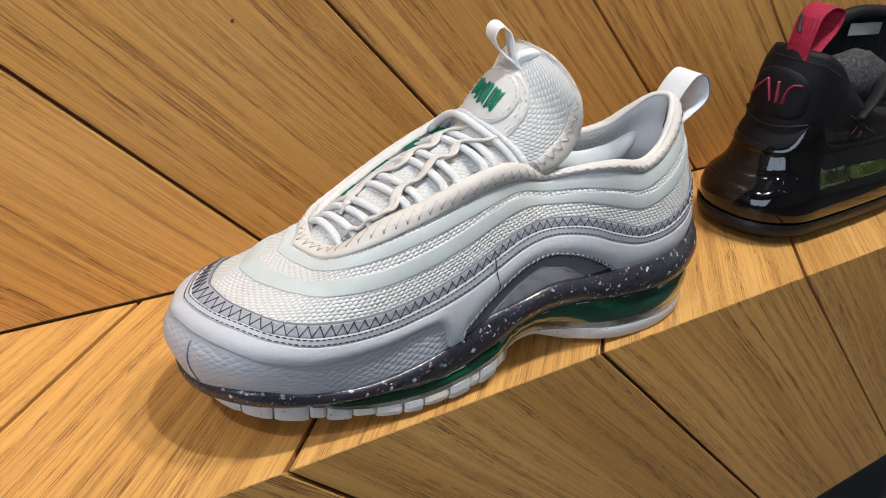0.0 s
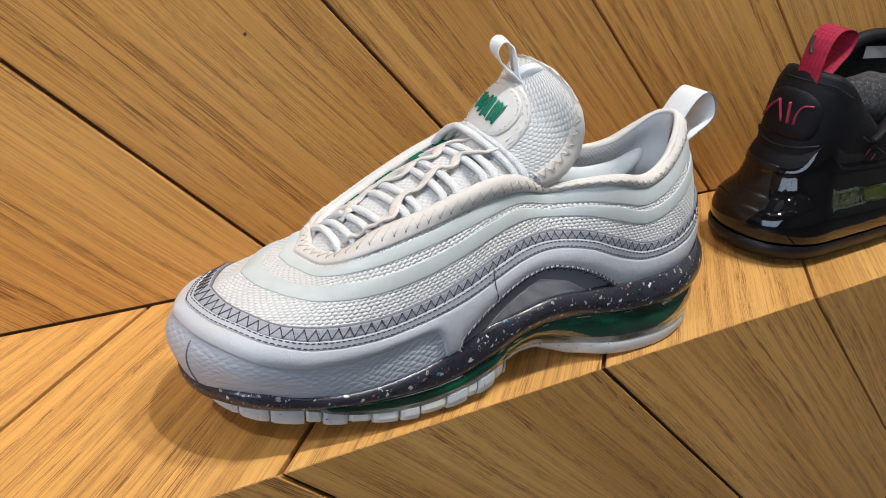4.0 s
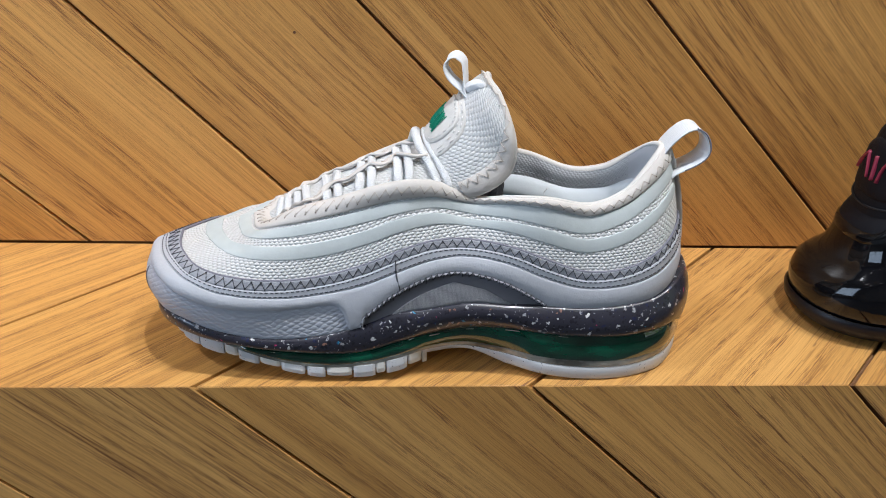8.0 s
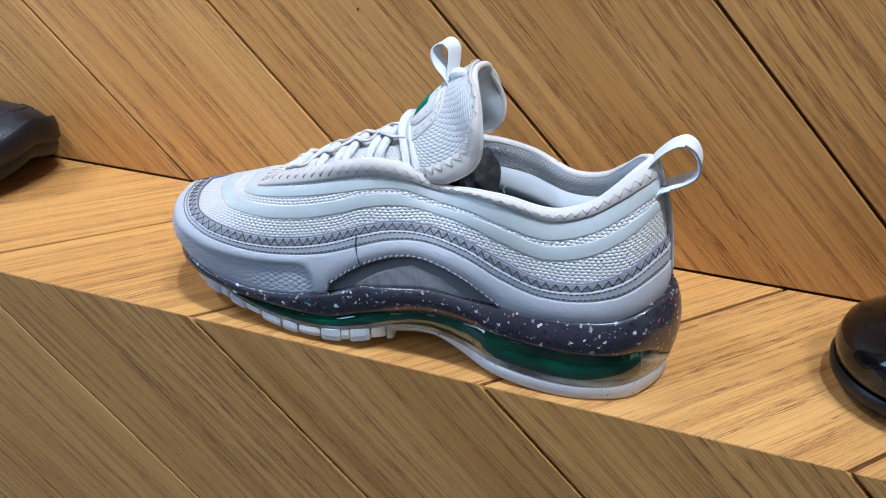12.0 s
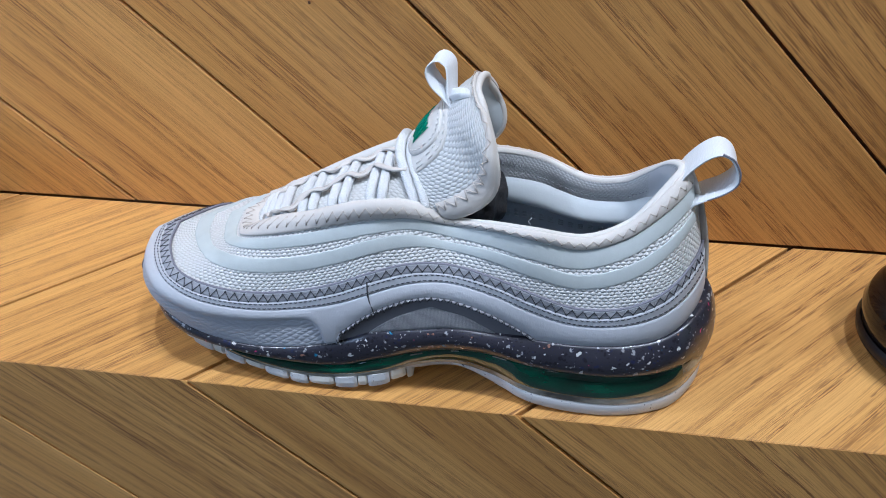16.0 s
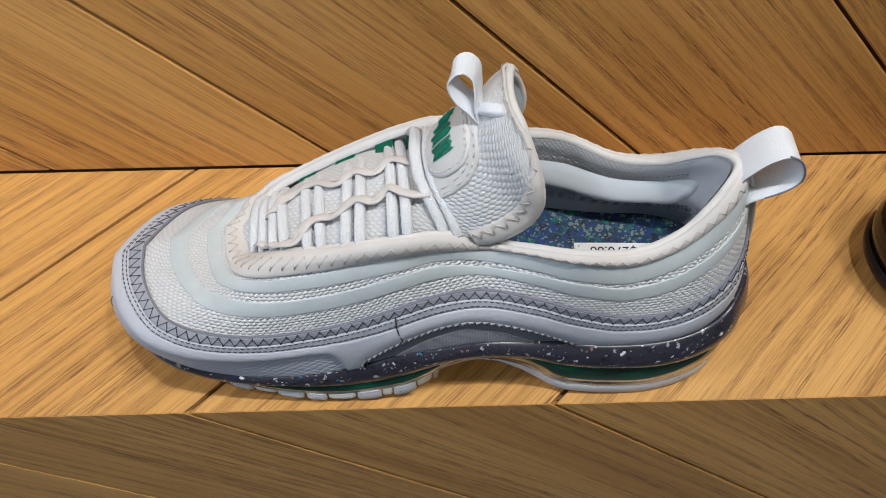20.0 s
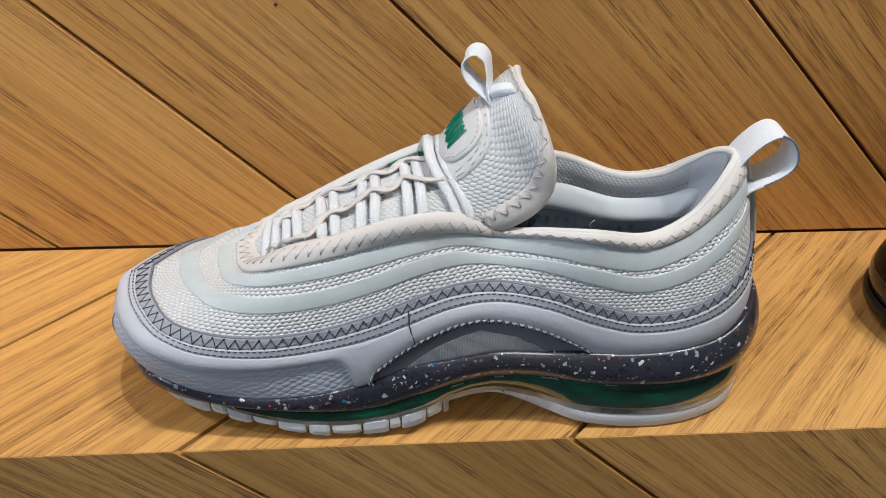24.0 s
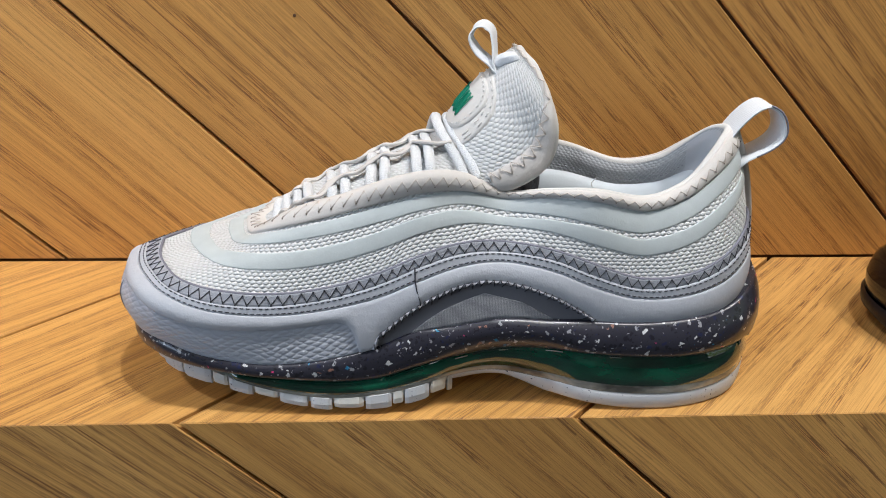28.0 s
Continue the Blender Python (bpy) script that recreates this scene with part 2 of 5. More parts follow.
def cells(n, l, width, height, gap, tall=0.8, wobble=0.0006):
    """Staggered rounded cells in lengths along the surface: 1 in the middle of a cell, 0 in the gaps."""
    t = n.new("ShaderNodeTexCoord")
    jig = n.new("ShaderNodeTexNoise")
    jig.inputs["Scale"].default_value = 90
    l.new(t.outputs["UV"], jig.inputs["Vector"])
    off = n.new("ShaderNodeVectorMath")
    off.operation = "MULTIPLY_ADD"
    l.new(jig.outputs["Color"], off.inputs[0])
    off.inputs[1].default_value = (wobble * 2,) * 3
    l.new(t.outputs["UV"], off.inputs[2])
    vec = off.outputs[0]
    def op(kind, a, b=None):
        v = n.new("ShaderNodeVectorMath")
        v.operation = kind
        l.new(a, v.inputs[0])
        if isinstance(b, tuple):
            v.inputs[1].default_value = b
        elif b is not None:
            l.new(b, v.inputs[1])
        return v

    p = op("MULTIPLY", vec, (1 / width, 1 / height, 0)).outputs[0]
    near = []
    for shift in ((8, 8, 0), (8.5, 9, 0)):
        q = op("MODULO", op("ADD", p, shift).outputs[0], (1, 2, 1)).outputs[0]
        q = op("MULTIPLY", op("SUBTRACT", q, (0.5, 1.0, 0)).outputs[0], (1, tall, 0)).outputs[0]
        near.append(op("LENGTH", q).outputs["Value"])
    d = n.new("ShaderNodeMath")
    d.operation = "MINIMUM"
    l.new(near[0], d.inputs[0])
    l.new(near[1], d.inputs[1])
    return ramp(n, l, d.outputs[0], [(0.5 - gap, (1, 1, 1)), (0.54, (0, 0, 0))])


def honeycomb(name, colour, dark, width, height, gap, depth, rough=0.8):
    """Engineered mesh: staggered cells with sunk seams and fine yarn."""
    m, n, l, b = material(name, rough, 0, 0.25)
    cell = cells(n, l, width, height, gap)
    fine = noise_tex(n, l, mapped(n, l, (1, 1, 1)), 3000, 2, 0.6)
    blot = noise_tex(n, l, mapped(n, l, (1, 1, 1)), 60, 3, 0.55)
    col = mix(n, l, cell, dark, colour)
    col = mix(n, l, 0.22, col, ramp(n, l, fine, [(0.3, (0.6, 0.6, 0.6)), (0.7, (1, 1, 1))]), "MULTIPLY")
    col = mix(n, l, 0.12, col, ramp(n, l, blot, [(0.3, (0.7, 0.68, 0.64)), (0.7, (1, 1, 1))]), "MULTIPLY")
    l.new(col, b.inputs["Base Color"])
    add = n.new("ShaderNodeMath")
    add.operation = "MULTIPLY_ADD"
    l.new(fine, add.inputs[0])
    add.inputs[1].default_value = 0.25
    l.new(cell, add.inputs[2])
    bump(n, l, b, add.outputs[0], 0.9, depth)
    return m


def leather(name, colour, rough=0.5, grain=900, depth=0.0002, spot=0.15, spec=0.4):
    m, n, l, b = material(name, rough, 0, spec)
    vec = mapped(n, l, (1, 1, 1))
    blot = noise_tex(n, l, vec, 45, 4, 0.6)
    fine = noise_tex(n, l, vec, grain, 3, 0.6)
    col = mix(n, l, spot, colour, ramp(n, l, blot, [(0.3, tuple(c * 0.72 for c in colour)), (0.7, tuple(min(1, c * 1.12) for c in colour))]))
    l.new(col, b.inputs["Base Color"])
    l.new(ramp(n, l, blot, [(0.3, (rough + 0.08,) * 3), (0.7, (max(0.02, rough - 0.06),) * 3)]), b.inputs["Roughness"])
    crease = noise_tex(n, l, vec, grain * .22, 2, 0.5)
    sum_h = n.new("ShaderNodeMath")
    sum_h.operation = "MULTIPLY_ADD"
    l.new(crease, sum_h.inputs[0])
    sum_h.inputs[1].default_value = 2.0
    l.new(fine, sum_h.inputs[2])
    bump(n, l, b, sum_h.outputs[0], 0.5, depth)
    return m


def embossed(name, colour):
    """Soft rubber-coated panel with short wavy embossed ridges."""
    m, n, l, b = material(name, 0.48, 0, 0.4)
    cell = cells(n, l, 0.0058, 0.0016, 0.34, 0.55, 0.0022)
    blot = noise_tex(n, l, mapped(n, l, (1, 1, 1)), 50, 4, 0.6)
    l.new(mix(n, l, 0.2, colour, ramp(n, l, blot, [(0.3, tuple(c * 0.75 for c in colour)), (0.7, colour)])), b.inputs["Base Color"])
    bump(n, l, b, cell, 0.6, 0.0006)
    return m


def speckled(name, base, chips, rough, coat=0.0, scale=330.0, share=0.42):
    """Ground-up foam or rubber: a plain mass with chips of several colours and sizes in it."""
    m, n, l, b = material(name, rough, 0, 0.5)
    b.inputs["Coat Weight"].default_value = coat
    b.inputs["Coat Roughness"].default_value = 0.06
    vec = mapped(n, l, (1, 1, 1))
    warp = n.new("ShaderNodeTexNoise")
    warp.inputs["Scale"].default_value = 420
    l.new(vec, warp.inputs["Vector"])
    wv = n.new("ShaderNodeVectorMath")
    wv.operation = "MULTIPLY_ADD"
    l.new(warp.outputs["Color"], wv.inputs[0])
    wv.inputs[1].default_value = (0.0034,) * 3
    l.new(vec, wv.inputs[2])
    col = mix(n, l, noise_tex(n, l, vec, 30, 3), tuple(c * 0.8 for c in base), tuple(c * 1.2 for c in base))
    for sc, sh, stops in ((scale, share, chips), (scale * 1.9, share * 0.7, chips[:3])):
        v = n.new("ShaderNodeTexVoronoi")
        v.inputs["Scale"].default_value = sc
        l.new(wv.outputs[0], v.inputs["Vector"])
        sep = n.new("ShaderNodeSeparateColor")
        l.new(v.outputs["Color"], sep.inputs[0])
        size = n.new("ShaderNodeMath")
        size.operation = "MULTIPLY"
        l.new(sep.outputs[1], size.inputs[0])
        size.inputs[1].default_value = sh
        hit = n.new("ShaderNodeMath")
        hit.operation = "LESS_THAN"
        l.new(v.outputs["Distance"], hit.inputs[0])
        l.new(size.outputs[0], hit.inputs[1])
        tint = ramp(n, l, sep.outputs[0], stops)
        tint.node.color_ramp.interpolation = "CONSTANT"
        col = mix(n, l, hit.outputs[0], col, tint)
    l.new(col, b.inputs["Base Color"])
    return m


WHITE_MESH = honeycomb("white_mesh_cloth", (0.80, 0.80, 0.80), (0.69, 0.68, 0.665), 0.0028, 0.0016, 0.30, 0.0006)
TONGUE_MESH = honeycomb("white_padded_knit", (0.73, 0.735, 0.74), (0.655, 0.655, 0.645), 0.0030, 0.0017, 0.30, 0.0004)
PALE_GREY = leather("pale_grey_rubberised", (0.53, 0.542, 0.585), 0.48, 1300, 0.0003)
EMBOSS = embossed("pale_grey_embossed", (0.51, 0.526, 0.582))
BAND_GREY = leather("grey_suede_band", (0.40, 0.41, 0.45), 0.85, 2200, 0.0006, 0.35, 0.2)
CORD_GREY = leather("dark_grey_cord", (0.20, 0.20, 0.24), 0.75, 1500, 0.0002)
THREAD_LINING = plain("grey_lining_thread", (0.34, 0.35, 0.38), 0.8)
HOLE_BROWN = plain("brown_needle_hole", (0.20, 0.155, 0.125), 0.9)
THREAD_GREY = plain("charcoal_thread", (0.04, 0.04, 0.05), 0.8)
WINDOW_GREY = leather("mid_grey_foil", (0.185, 0.185, 0.21), 0.38, 900, 0.0001)
WINDOW_MESH = fabric("grey_window_mesh", (0.40, 0.40, 0.42), (0.25, 0.25, 0.275), 1500, 0.0002)
MINT = leather("pale_mint_film", (0.55, 0.59, 0.59), 0.58, 1100, 0.00014, 0.35, 0.3)
CREAM = leather("off_white_soft_leather", (0.665, 0.625, 0.59), 0.62, 1500, 0.0002, 0.25)
WHITE_SOFT = leather("white_soft_trim", (0.68, 0.66, 0.635), 0.7, 1700, 0.0002, 0.2)
CREAM_THREAD = plain("beige_thread", (0.57, 0.505, 0.455), 0.8)
WHITE_THREAD = plain("white_thread", (0.72, 0.71, 0.70), 0.8)
LACE = fabric("white_woven_lace", (0.86, 0.875, 0.895), (0.79, 0.80, 0.82), 1700, 0.0003, 0.75, (1, 1, 1))
RIBBON = fabric("white_grosgrain", (0.81, 0.83, 0.86), (0.77, 0.79, 0.82), 1900, 0.0001, 0.7, (1, 0.05, 1))
LINING = honeycomb("cool_grey_lining", (0.58, 0.595, 0.62), (0.54, 0.555, 0.58), 0.0024, 0.0013, 0.32, 0.0002, 0.85)
LOWER_LINING = leather("blue_grey_lining", (0.40, 0.43, 0.48), 0.55, 1500, 0.0002, 0.25)
PADDING = leather("pale_blue_grey_satin", (0.60, 0.645, 0.68), 0.4, 600, 0.00008, 0.1)
HEEL_FILM = leather("pale_grey_heel_film", (0.55, 0.56, 0.59), 0.55, 700, 0.0001, 0.2)
GREEN_CLOTH = fabric("green_webbing", (0.0, 0.16, 0.09), (0.0, 0.08, 0.045), 1600, 0.0002)
GREEN_THREAD = leather("emerald_embroidery", (0.0, 0.25, 0.15), 0.6, 2500, 0.0004, 0.4)
DARK_STUFF = leather("charcoal_crumpled_paper", (0.025, 0.025, 0.028), 0.7, 160, 0.003, 0.4)
CHIPS = [(0.0, (0.012, 0.012, 0.018)), (0.52, (0.34, 0.34, 0.36)), (0.7, (0.02, 0.025, 0.07)), (0.82, (0.62, 0.62, 0.62)), (0.925, (0.30, 0.16, 0.12)), (0.96, (0.7, 0.06, 0.20)), (0.98, (0.03, 0.22, 0.4))]
FOAM = speckled("dark_speckled_foam", (0.032, 0.031, 0.043), CHIPS, 0.28, 0.15, 430, 0.52)
RUBBER = speckled("pale_speckled_rubber", (0.61, 0.61, 0.62), [(0.0, (0.56, 0.56, 0.58)), (0.72, (0.10, 0.10, 0.14)), (0.9, (0.4, 0.4, 0.45))], 0.5, 0, 520, 0.3)
IVORY_RUBBER = leather("ivory_rubber", (0.74, 0.71, 0.65), 0.5, 900, 0.0002, 0.25)
INSOLE = speckled("recycled_insole_foam", (0.012, 0.035, 0.09), [(0.0, (0.008, 0.10, 0.11)), (0.22, (0.012, 0.045, 0.17)), (0.5, (0.17, 0.21, 0.19)), (0.6, (0.0, 0.15, 0.10)), (0.78, (0.012, 0.014, 0.03))], 0.7, 0, 330, 0.98)
PAPER = plain("white_label", (0.75, 0.76, 0.76), 0.5)
INK = plain("black_ink", (0.02, 0.02, 0.02), 0.6)


def glassy(name, colour, rough, coat):
    m, n, l, b = material(name, rough, 0, 0.6)
    # opaque: bright and dark patches in the colour imitate light passing through clear plastic
    blot = noise_tex(n, l, mapped(n, l, (1, 1, 2.5)), 38, 4, 0.6)
    l.new(ramp(n, l, blot, [(0.36, tuple(c * 0.22 for c in colour)), (0.64, colour)]), b.inputs["Base Color"])
    b.inputs["Coat Weight"].default_value, b.inputs["Coat Roughness"].default_value = coat, 0.03
    return m


AIR_GREEN = glassy("clear_green_bladder", (0.003, 0.085, 0.045), 0.05, 1.0)
AIR_CLEAR = glassy("clear_smoky_film", (0.46, 0.43, 0.36), 0.1, 1.0)


# ---- the pale running shoe: its surface ----
ROWS = np.array([
    (-0.0244, 0.0532, 0.0290, 0.0400, 0.0563, 0.0745, 0.0000),
    (-0.0214, 0.0360, 0.0310, 0.0405, 0.0490, 0.0750, 0.0000),
    (-0.0130, 0.0225, 0.0340, 0.0422, 0.0435, 0.0760, 0.0010),
    (-0.0008, 0.0135, 0.0340, 0.0455, 0.0390, 0.0780, -0.0015),
    (0.0158, 0.0085, 0.0300, 0.0515, 0.0352, 0.0836, -0.0040),
    (0.0400, 0.0060, 0.0270, 0.0600, 0.0320, 0.0910, -0.0080),
    (0.0660, 0.0055, 0.0290, 0.0780, 0.0295, 0.0980, -0.0060),
    (0.0900, 0.0065, 0.0350, 0.0960, 0.0280, 0.1045, -0.0040),
    (0.1070, 0.0075, 0.0420, 0.1120, 0.0270, 0.1085, -0.0015),
    (0.1250, 0.0090, 0.0440, 0.1280, 0.0290, 0.1065, 0.0080),
    (0.1450, 0.0100, 0.0470, 0.1460, 0.0285, 0.0985, 0.0100),
    (0.1660, 0.0105, 0.0460, 0.1650, 0.0210, 0.1023, 0.0040),
    (0.1840, 0.0105, 0.0450, 0.1830, 0.0165, 0.1038, -0.0010),
    (0.2040, 0.0100, 0.0440, 0.2050, 0.0200, 0.0993, -0.0020),
    (0.2250, 0.0110, 0.0450, 0.2220, 0.0250, 0.1038, -0.0030),
    (0.2430, 0.0160, 0.0470, 0.2340, 0.0310, 0.1128, -0.0020),
    (0.2550, 0.0255, 0.0520, 0.2425, 0.0385, 0.1198, 0.0000),
    (0.2625, 0.0463, 0.0530, 0.2470, 0.0467, 0.1223, 0.0000)])


def centre(x):
    return np.interp(x, (-.04, .0, .05, .12, .2, .28), (.053, .0545, .0565, .0565, .0475, .046))


FAR = ROWS.copy()
FAR[:, 5] += FAR[:, 6]
SLIM = np.interp(np.arange(18), (0, 1, 6, 9, 17), (1, .906, .906, 1, 1))   # the far side of the toe is slimmer
FAR[:, 1] = centre(ROWS[:, 0]) + (centre(ROWS[:, 0]) - ROWS[:, 1]) * SLIM
FAR[:, 4] = 2 * centre(ROWS[:, 3]) - ROWS[:, 4]
LOOP = np.concatenate([ROWS, FAR[-2:0:-1]])[:, :6]


def loop_at(u):
    """The closed loop of rows, by Catmull-Rom; u 0 toe .. 17 heel, below 0 the far side."""
    u = np.mod(np.asarray(u, float), 34)
    i = np.floor(u).astype(int)
    f = (u - i)[..., None]
    a, b, c, d = (LOOP[(i + k) % 34] for k in (-1, 0, 1, 2))
    return b + .5 * f * (c - a + f * (2 * a - 5 * b + 4 * c - d + f * (3 * (b - c) + d - a)))


def surface(u, q):
    """A point of the upper: u round it, q up it (0 sole .. 1 rim)."""
    u, q = np.broadcast_arrays(np.asarray(u, float), np.asarray(q, float))
    w = np.minimum(np.abs(u), 34 - np.abs(u))
    r = loop_at(u)
    far = np.mod(u, 34) > 17
    e = np.where(far, np.interp(w, (0, 4, 8, 12), (.8, 2.0, 2.0, 1)), np.interp(w, (0, 4, 8), (.8, 1.02, 1)))
    th = np.clip(q, 0, 1) * np.pi / 2
    a, b = 1 - np.cos(th) ** e, np.sin(th) ** e
    k = np.interp(w, (0, 5, 8, 11, 13, 17), (0, 0, .25, .6, .75, .7))
    a, b = a * (1 - k) + k * np.abs(q) ** 1.6, b * (1 - k) + k * q
    p = r[..., :3] + (r[..., 3:6] - r[..., :3]) * np.stack([a, a, b], -1)
    qc = np.clip(q, 0, 1)
    d = np.stack([np.where(w > 13, p[..., 0] - .215, np.where(w < 6, p[..., 0] - .045, 0)), p[..., 1] - centre(p[..., 0])], -1)
    d /= np.maximum(np.linalg.norm(d, axis=-1, keepdims=True), 1e-6)
    swell = np.interp(w, (0, 3, 6, 17), (.0086, .0069, 0, 0)) * np.sin(np.pi * np.clip(qc / .6, 0, 1))
    swell = swell + np.interp(w, (0, 9, 12, 15, 17), (0, 0, .0012, .0015, .0005)) * np.sin(np.pi * qc)
    p[..., :2] += d * swell[..., None]
    # the near eyestay bulges towards the viewer
    k = np.clip((q - .7) / .3, 0, 1)
    k = np.where(far, 0, k * k * (3 - 2 * k))
    p[..., 1] -= k * np.interp(w, (3, 4.5, 6, 7, 8, 9, 10, 11), (0, .0007, .0034, .0056, .0053, .0042, .0010, 0))
    p[..., 2] += k * np.interp(w, (5, 6, 7, 9, 10, 11), (0, .0002, .0018, .0018, .0008, 0))
    return p


def edge_line(*values):
    """A seam's height q at each row from toe to heel, as a smooth function of u."""
    t = np.array(values)

    def at(u):
        w = np.minimum(np.abs(u), 34 - np.abs(u))
        i = np.clip(np.floor(w).astype(int), 0, 16)
        f = w - i
        n = len(t)
        a, b, c, d = (t[np.clip(np.abs(i + k), 0, n - 1)] for k in (-1, 0, 1, 2))
        return b + .5 * f * (c - a + f * (2 * a - 5 * b + 4 * c - d + f * (3 * (b - c) + d - a)))
    return at


ZZ_TOP = edge_line(.536, .523, .500, .457, .409, .360, .340, .352, .382, .465, .550, .496, .412, .355, .328, .352, .388, .40)
ZZ_BOT = edge_line(.463, .462, .444, .398, .345, .303, .288, .298, .325, .404, .475, .426, .333, .279, .264, .290, .330, .344)
ST_BOT = edge_line(.425, .425, .405, .360, .302, .261, .241, .240, .256, .334, .405, .350, .257, .207, .188, .198, .215, .22)
RIDGE = edge_line(.345, .338, .304, .249, .206, .190, .181, .176, .16, .2, .2, .2, .2, .2, .2, .2, .2, .2)
S1_BOT = edge_line(.675, .664, .645, .600, .538, .478, .457, .470, .503, .584, .675, .624, .549, .525, .536, .578, .610, .62)
S1_TOP = edge_line(.780, .762, .738, .690, .626, .564, .550, .566, .604, .680, .750, .726, .678, .652, .658, .678, .690, .70)
S2_BOT = edge_line(.865, .850, .824, .767, .688, .626, .618, .623, .645, .722, .802, .762, .706, .702, .722, .742, .745, .75)
S2_TOP = edge_line(.920, .914, .890, .848, .770, .712, .712, .728, .752, .824, .914, .916, .892, .876, .870, .864, .852, .85)
TRIM = edge_line(.932, .928, .905, .868, .790, .735, .742, .756, .778, .830, .922, .928, .904, .884, .880, .876, .862, .86)
ARCH = ((6.95, 7.05, 7.4, 8, 8.5, 9, 9.6, 10, 10.5, 11, 11.6, 12, 12.15), (0, .06, .088, .131, .180, .228, .268, .270, .235, .180, .100, .040, 0))


def arch_q(u):
    return np.interp(np.abs(u), *ARCH)


def normal(u, q, eps=2e-3):
    du = surface(u + eps * 8, q) - surface(u - eps * 8, q)
    dq = surface(u, np.minimum(q + eps, 1)) - surface(u, np.maximum(q - eps, 0))
    n = np.cross(du, dq)
    return n / np.maximum(np.linalg.norm(n, axis=-1, keepdims=True), 1e-12)


FLIP = -1.0 if normal(np.array(6.0), np.array(.3))[1] > 0 else 1.0


def on_shoe(u, q, out=0.0):
    u, q = np.broadcast_arrays(np.asarray(u, float), np.asarray(q, float))
    return surface(u, q) + FLIP * normal(u, q) * np.asarray(out)[..., None]


def mesh_part(name, verts, faces, mat, parent, label="", smooth=True):
    me = bpy.data.meshes.new(name)
    me.from_pydata([tuple(map(float, v)) for v in verts], [], [tuple(map(int, f)) for f in faces])
    me.update()
    if smooth:
        me.shade_smooth()
    me.materials.append(mat)
    ob = new(name, me)
    ob.parent = parent
    if label:
        tagged(ob, label)
    return ob


def sheet(name, p, mat, parent, label="", loop=False, flip=False):
    """A mesh from a grid of points p[i, j], with lengths in metres as its UV map; loop: i runs round."""
    n, m = p.shape[:2]
    i, j = np.meshgrid(np.arange(n if loop else n - 1), np.arange(m - 1), indexing="ij")
    k = (i + 1) % n
    f = np.stack([i * m + j, k * m + j, k * m + j + 1, i * m + j + 1], -1).reshape(-1, 4)
    around = np.linalg.norm(np.roll(p, -1, 0) - p, axis=-1).mean(1)
    across = np.linalg.norm(np.diff(p, axis=1), axis=-1)
    su = np.concatenate([[0], np.cumsum(around)])
    sv = np.concatenate([np.zeros((n, 1)), np.cumsum(across, 1)], 1)
    uv = np.stack([np.stack([su[a], sv[b % n, c]], -1) for a, b, c in ((i, i, j), (i + 1, k, j), (i + 1, k, j + 1), (i, i, j + 1))], -2).reshape(-1, 4, 2)
    if flip:
        f, uv = f[:, ::-1], uv[:, ::-1]
    ob = mesh_part(name, p.reshape(-1, 3), f, mat, parent, label)
    ob.data.uv_layers.new(name="lengths").data.foreach_set("uv", uv.ravel())
    return ob


def band(name, u, lo, hi, out, mat, parent, label="", cols=7, puff=0.0, tuck=0.0012):
    """A strip of material on the shoe between the seams lo(u) and hi(u), its edges turned down into the upper."""
    a, b = lo(u), hi(u)
    f = np.concatenate([[.03], np.linspace(0, 1, cols)[1:-1], [.97]])
    o = np.concatenate([[-tuck, out * 0.7], out + puff * np.sin(np.pi * f), [out * 0.7, -tuck]])
    f = np.concatenate([[0, 0], f, [1, 1]])
    q = a[:, None] + (b - a)[:, None] * f
    uu = np.repeat(u[:, None], len(f), 1)
    return sheet(name, on_shoe(uu, q, np.broadcast_to(o, q.shape)), mat, parent, label, flip=FLIP < 0)


def tubes(name, lines, radius, mat, parent, label="", sides=5, flat=1.0, up=None):
    """Round (or flattened) cords along polylines, joined into one mesh."""
    verts, faces, base = [], [], 0
    ang = np.arange(sides) * 2 * np.pi / sides
    for line in lines:
        p = np.asarray(line, float)
        t = np.gradient(p, axis=0)
        t /= np.maximum(np.linalg.norm(t, axis=1, keepdims=True), 1e-9)
        ref = np.asarray(up if up is not None else (0.13, 0.31, 0.94), float)
        if ref.ndim == 1:
            ref = np.broadcast_to(ref, p.shape)
        s = np.cross(t, ref)
        s /= np.maximum(np.linalg.norm(s, axis=1, keepdims=True), 1e-9)
        v = np.cross(s, t)
        ring = p[:, None] + radius * (np.cos(ang)[None, :, None] * s[:, None] + flat * np.sin(ang)[None, :, None] * v[:, None])
        n = len(p)
        verts.append(ring.reshape(-1, 3))
        for i in range(n - 1):
            for j in range(sides):
                k = (j + 1) % sides
                faces.append((base + i * sides + j, base + i * sides + k, base + (i + 1) * sides + k, base + (i + 1) * sides + j))
        faces.append(tuple(base + j for j in reversed(range(sides))))
        faces.append(tuple(base + (n - 1) * sides + j for j in range(sides)))
        base += n * sides
    return mesh_part(name, np.concatenate(verts), faces, mat, parent, label)


def smooth_path(pts, n):
    """Points evenly numbered along a Catmull-Rom curve through pts."""
    p = np.asarray(pts, float)
    u = np.linspace(0, len(p) - 1, n)
    i = np.minimum(u.astype(int), len(p) - 2)
    f = (u - i)[:, None]
    a, b, c, d = (p[np.clip(i + k, 0, len(p) - 1)] for k in (-1, 0, 1, 2))
    return b + .5 * f * (c - a + f * (2 * a - 5 * b + 4 * c - d + f * (3 * (b - c) + d - a)))


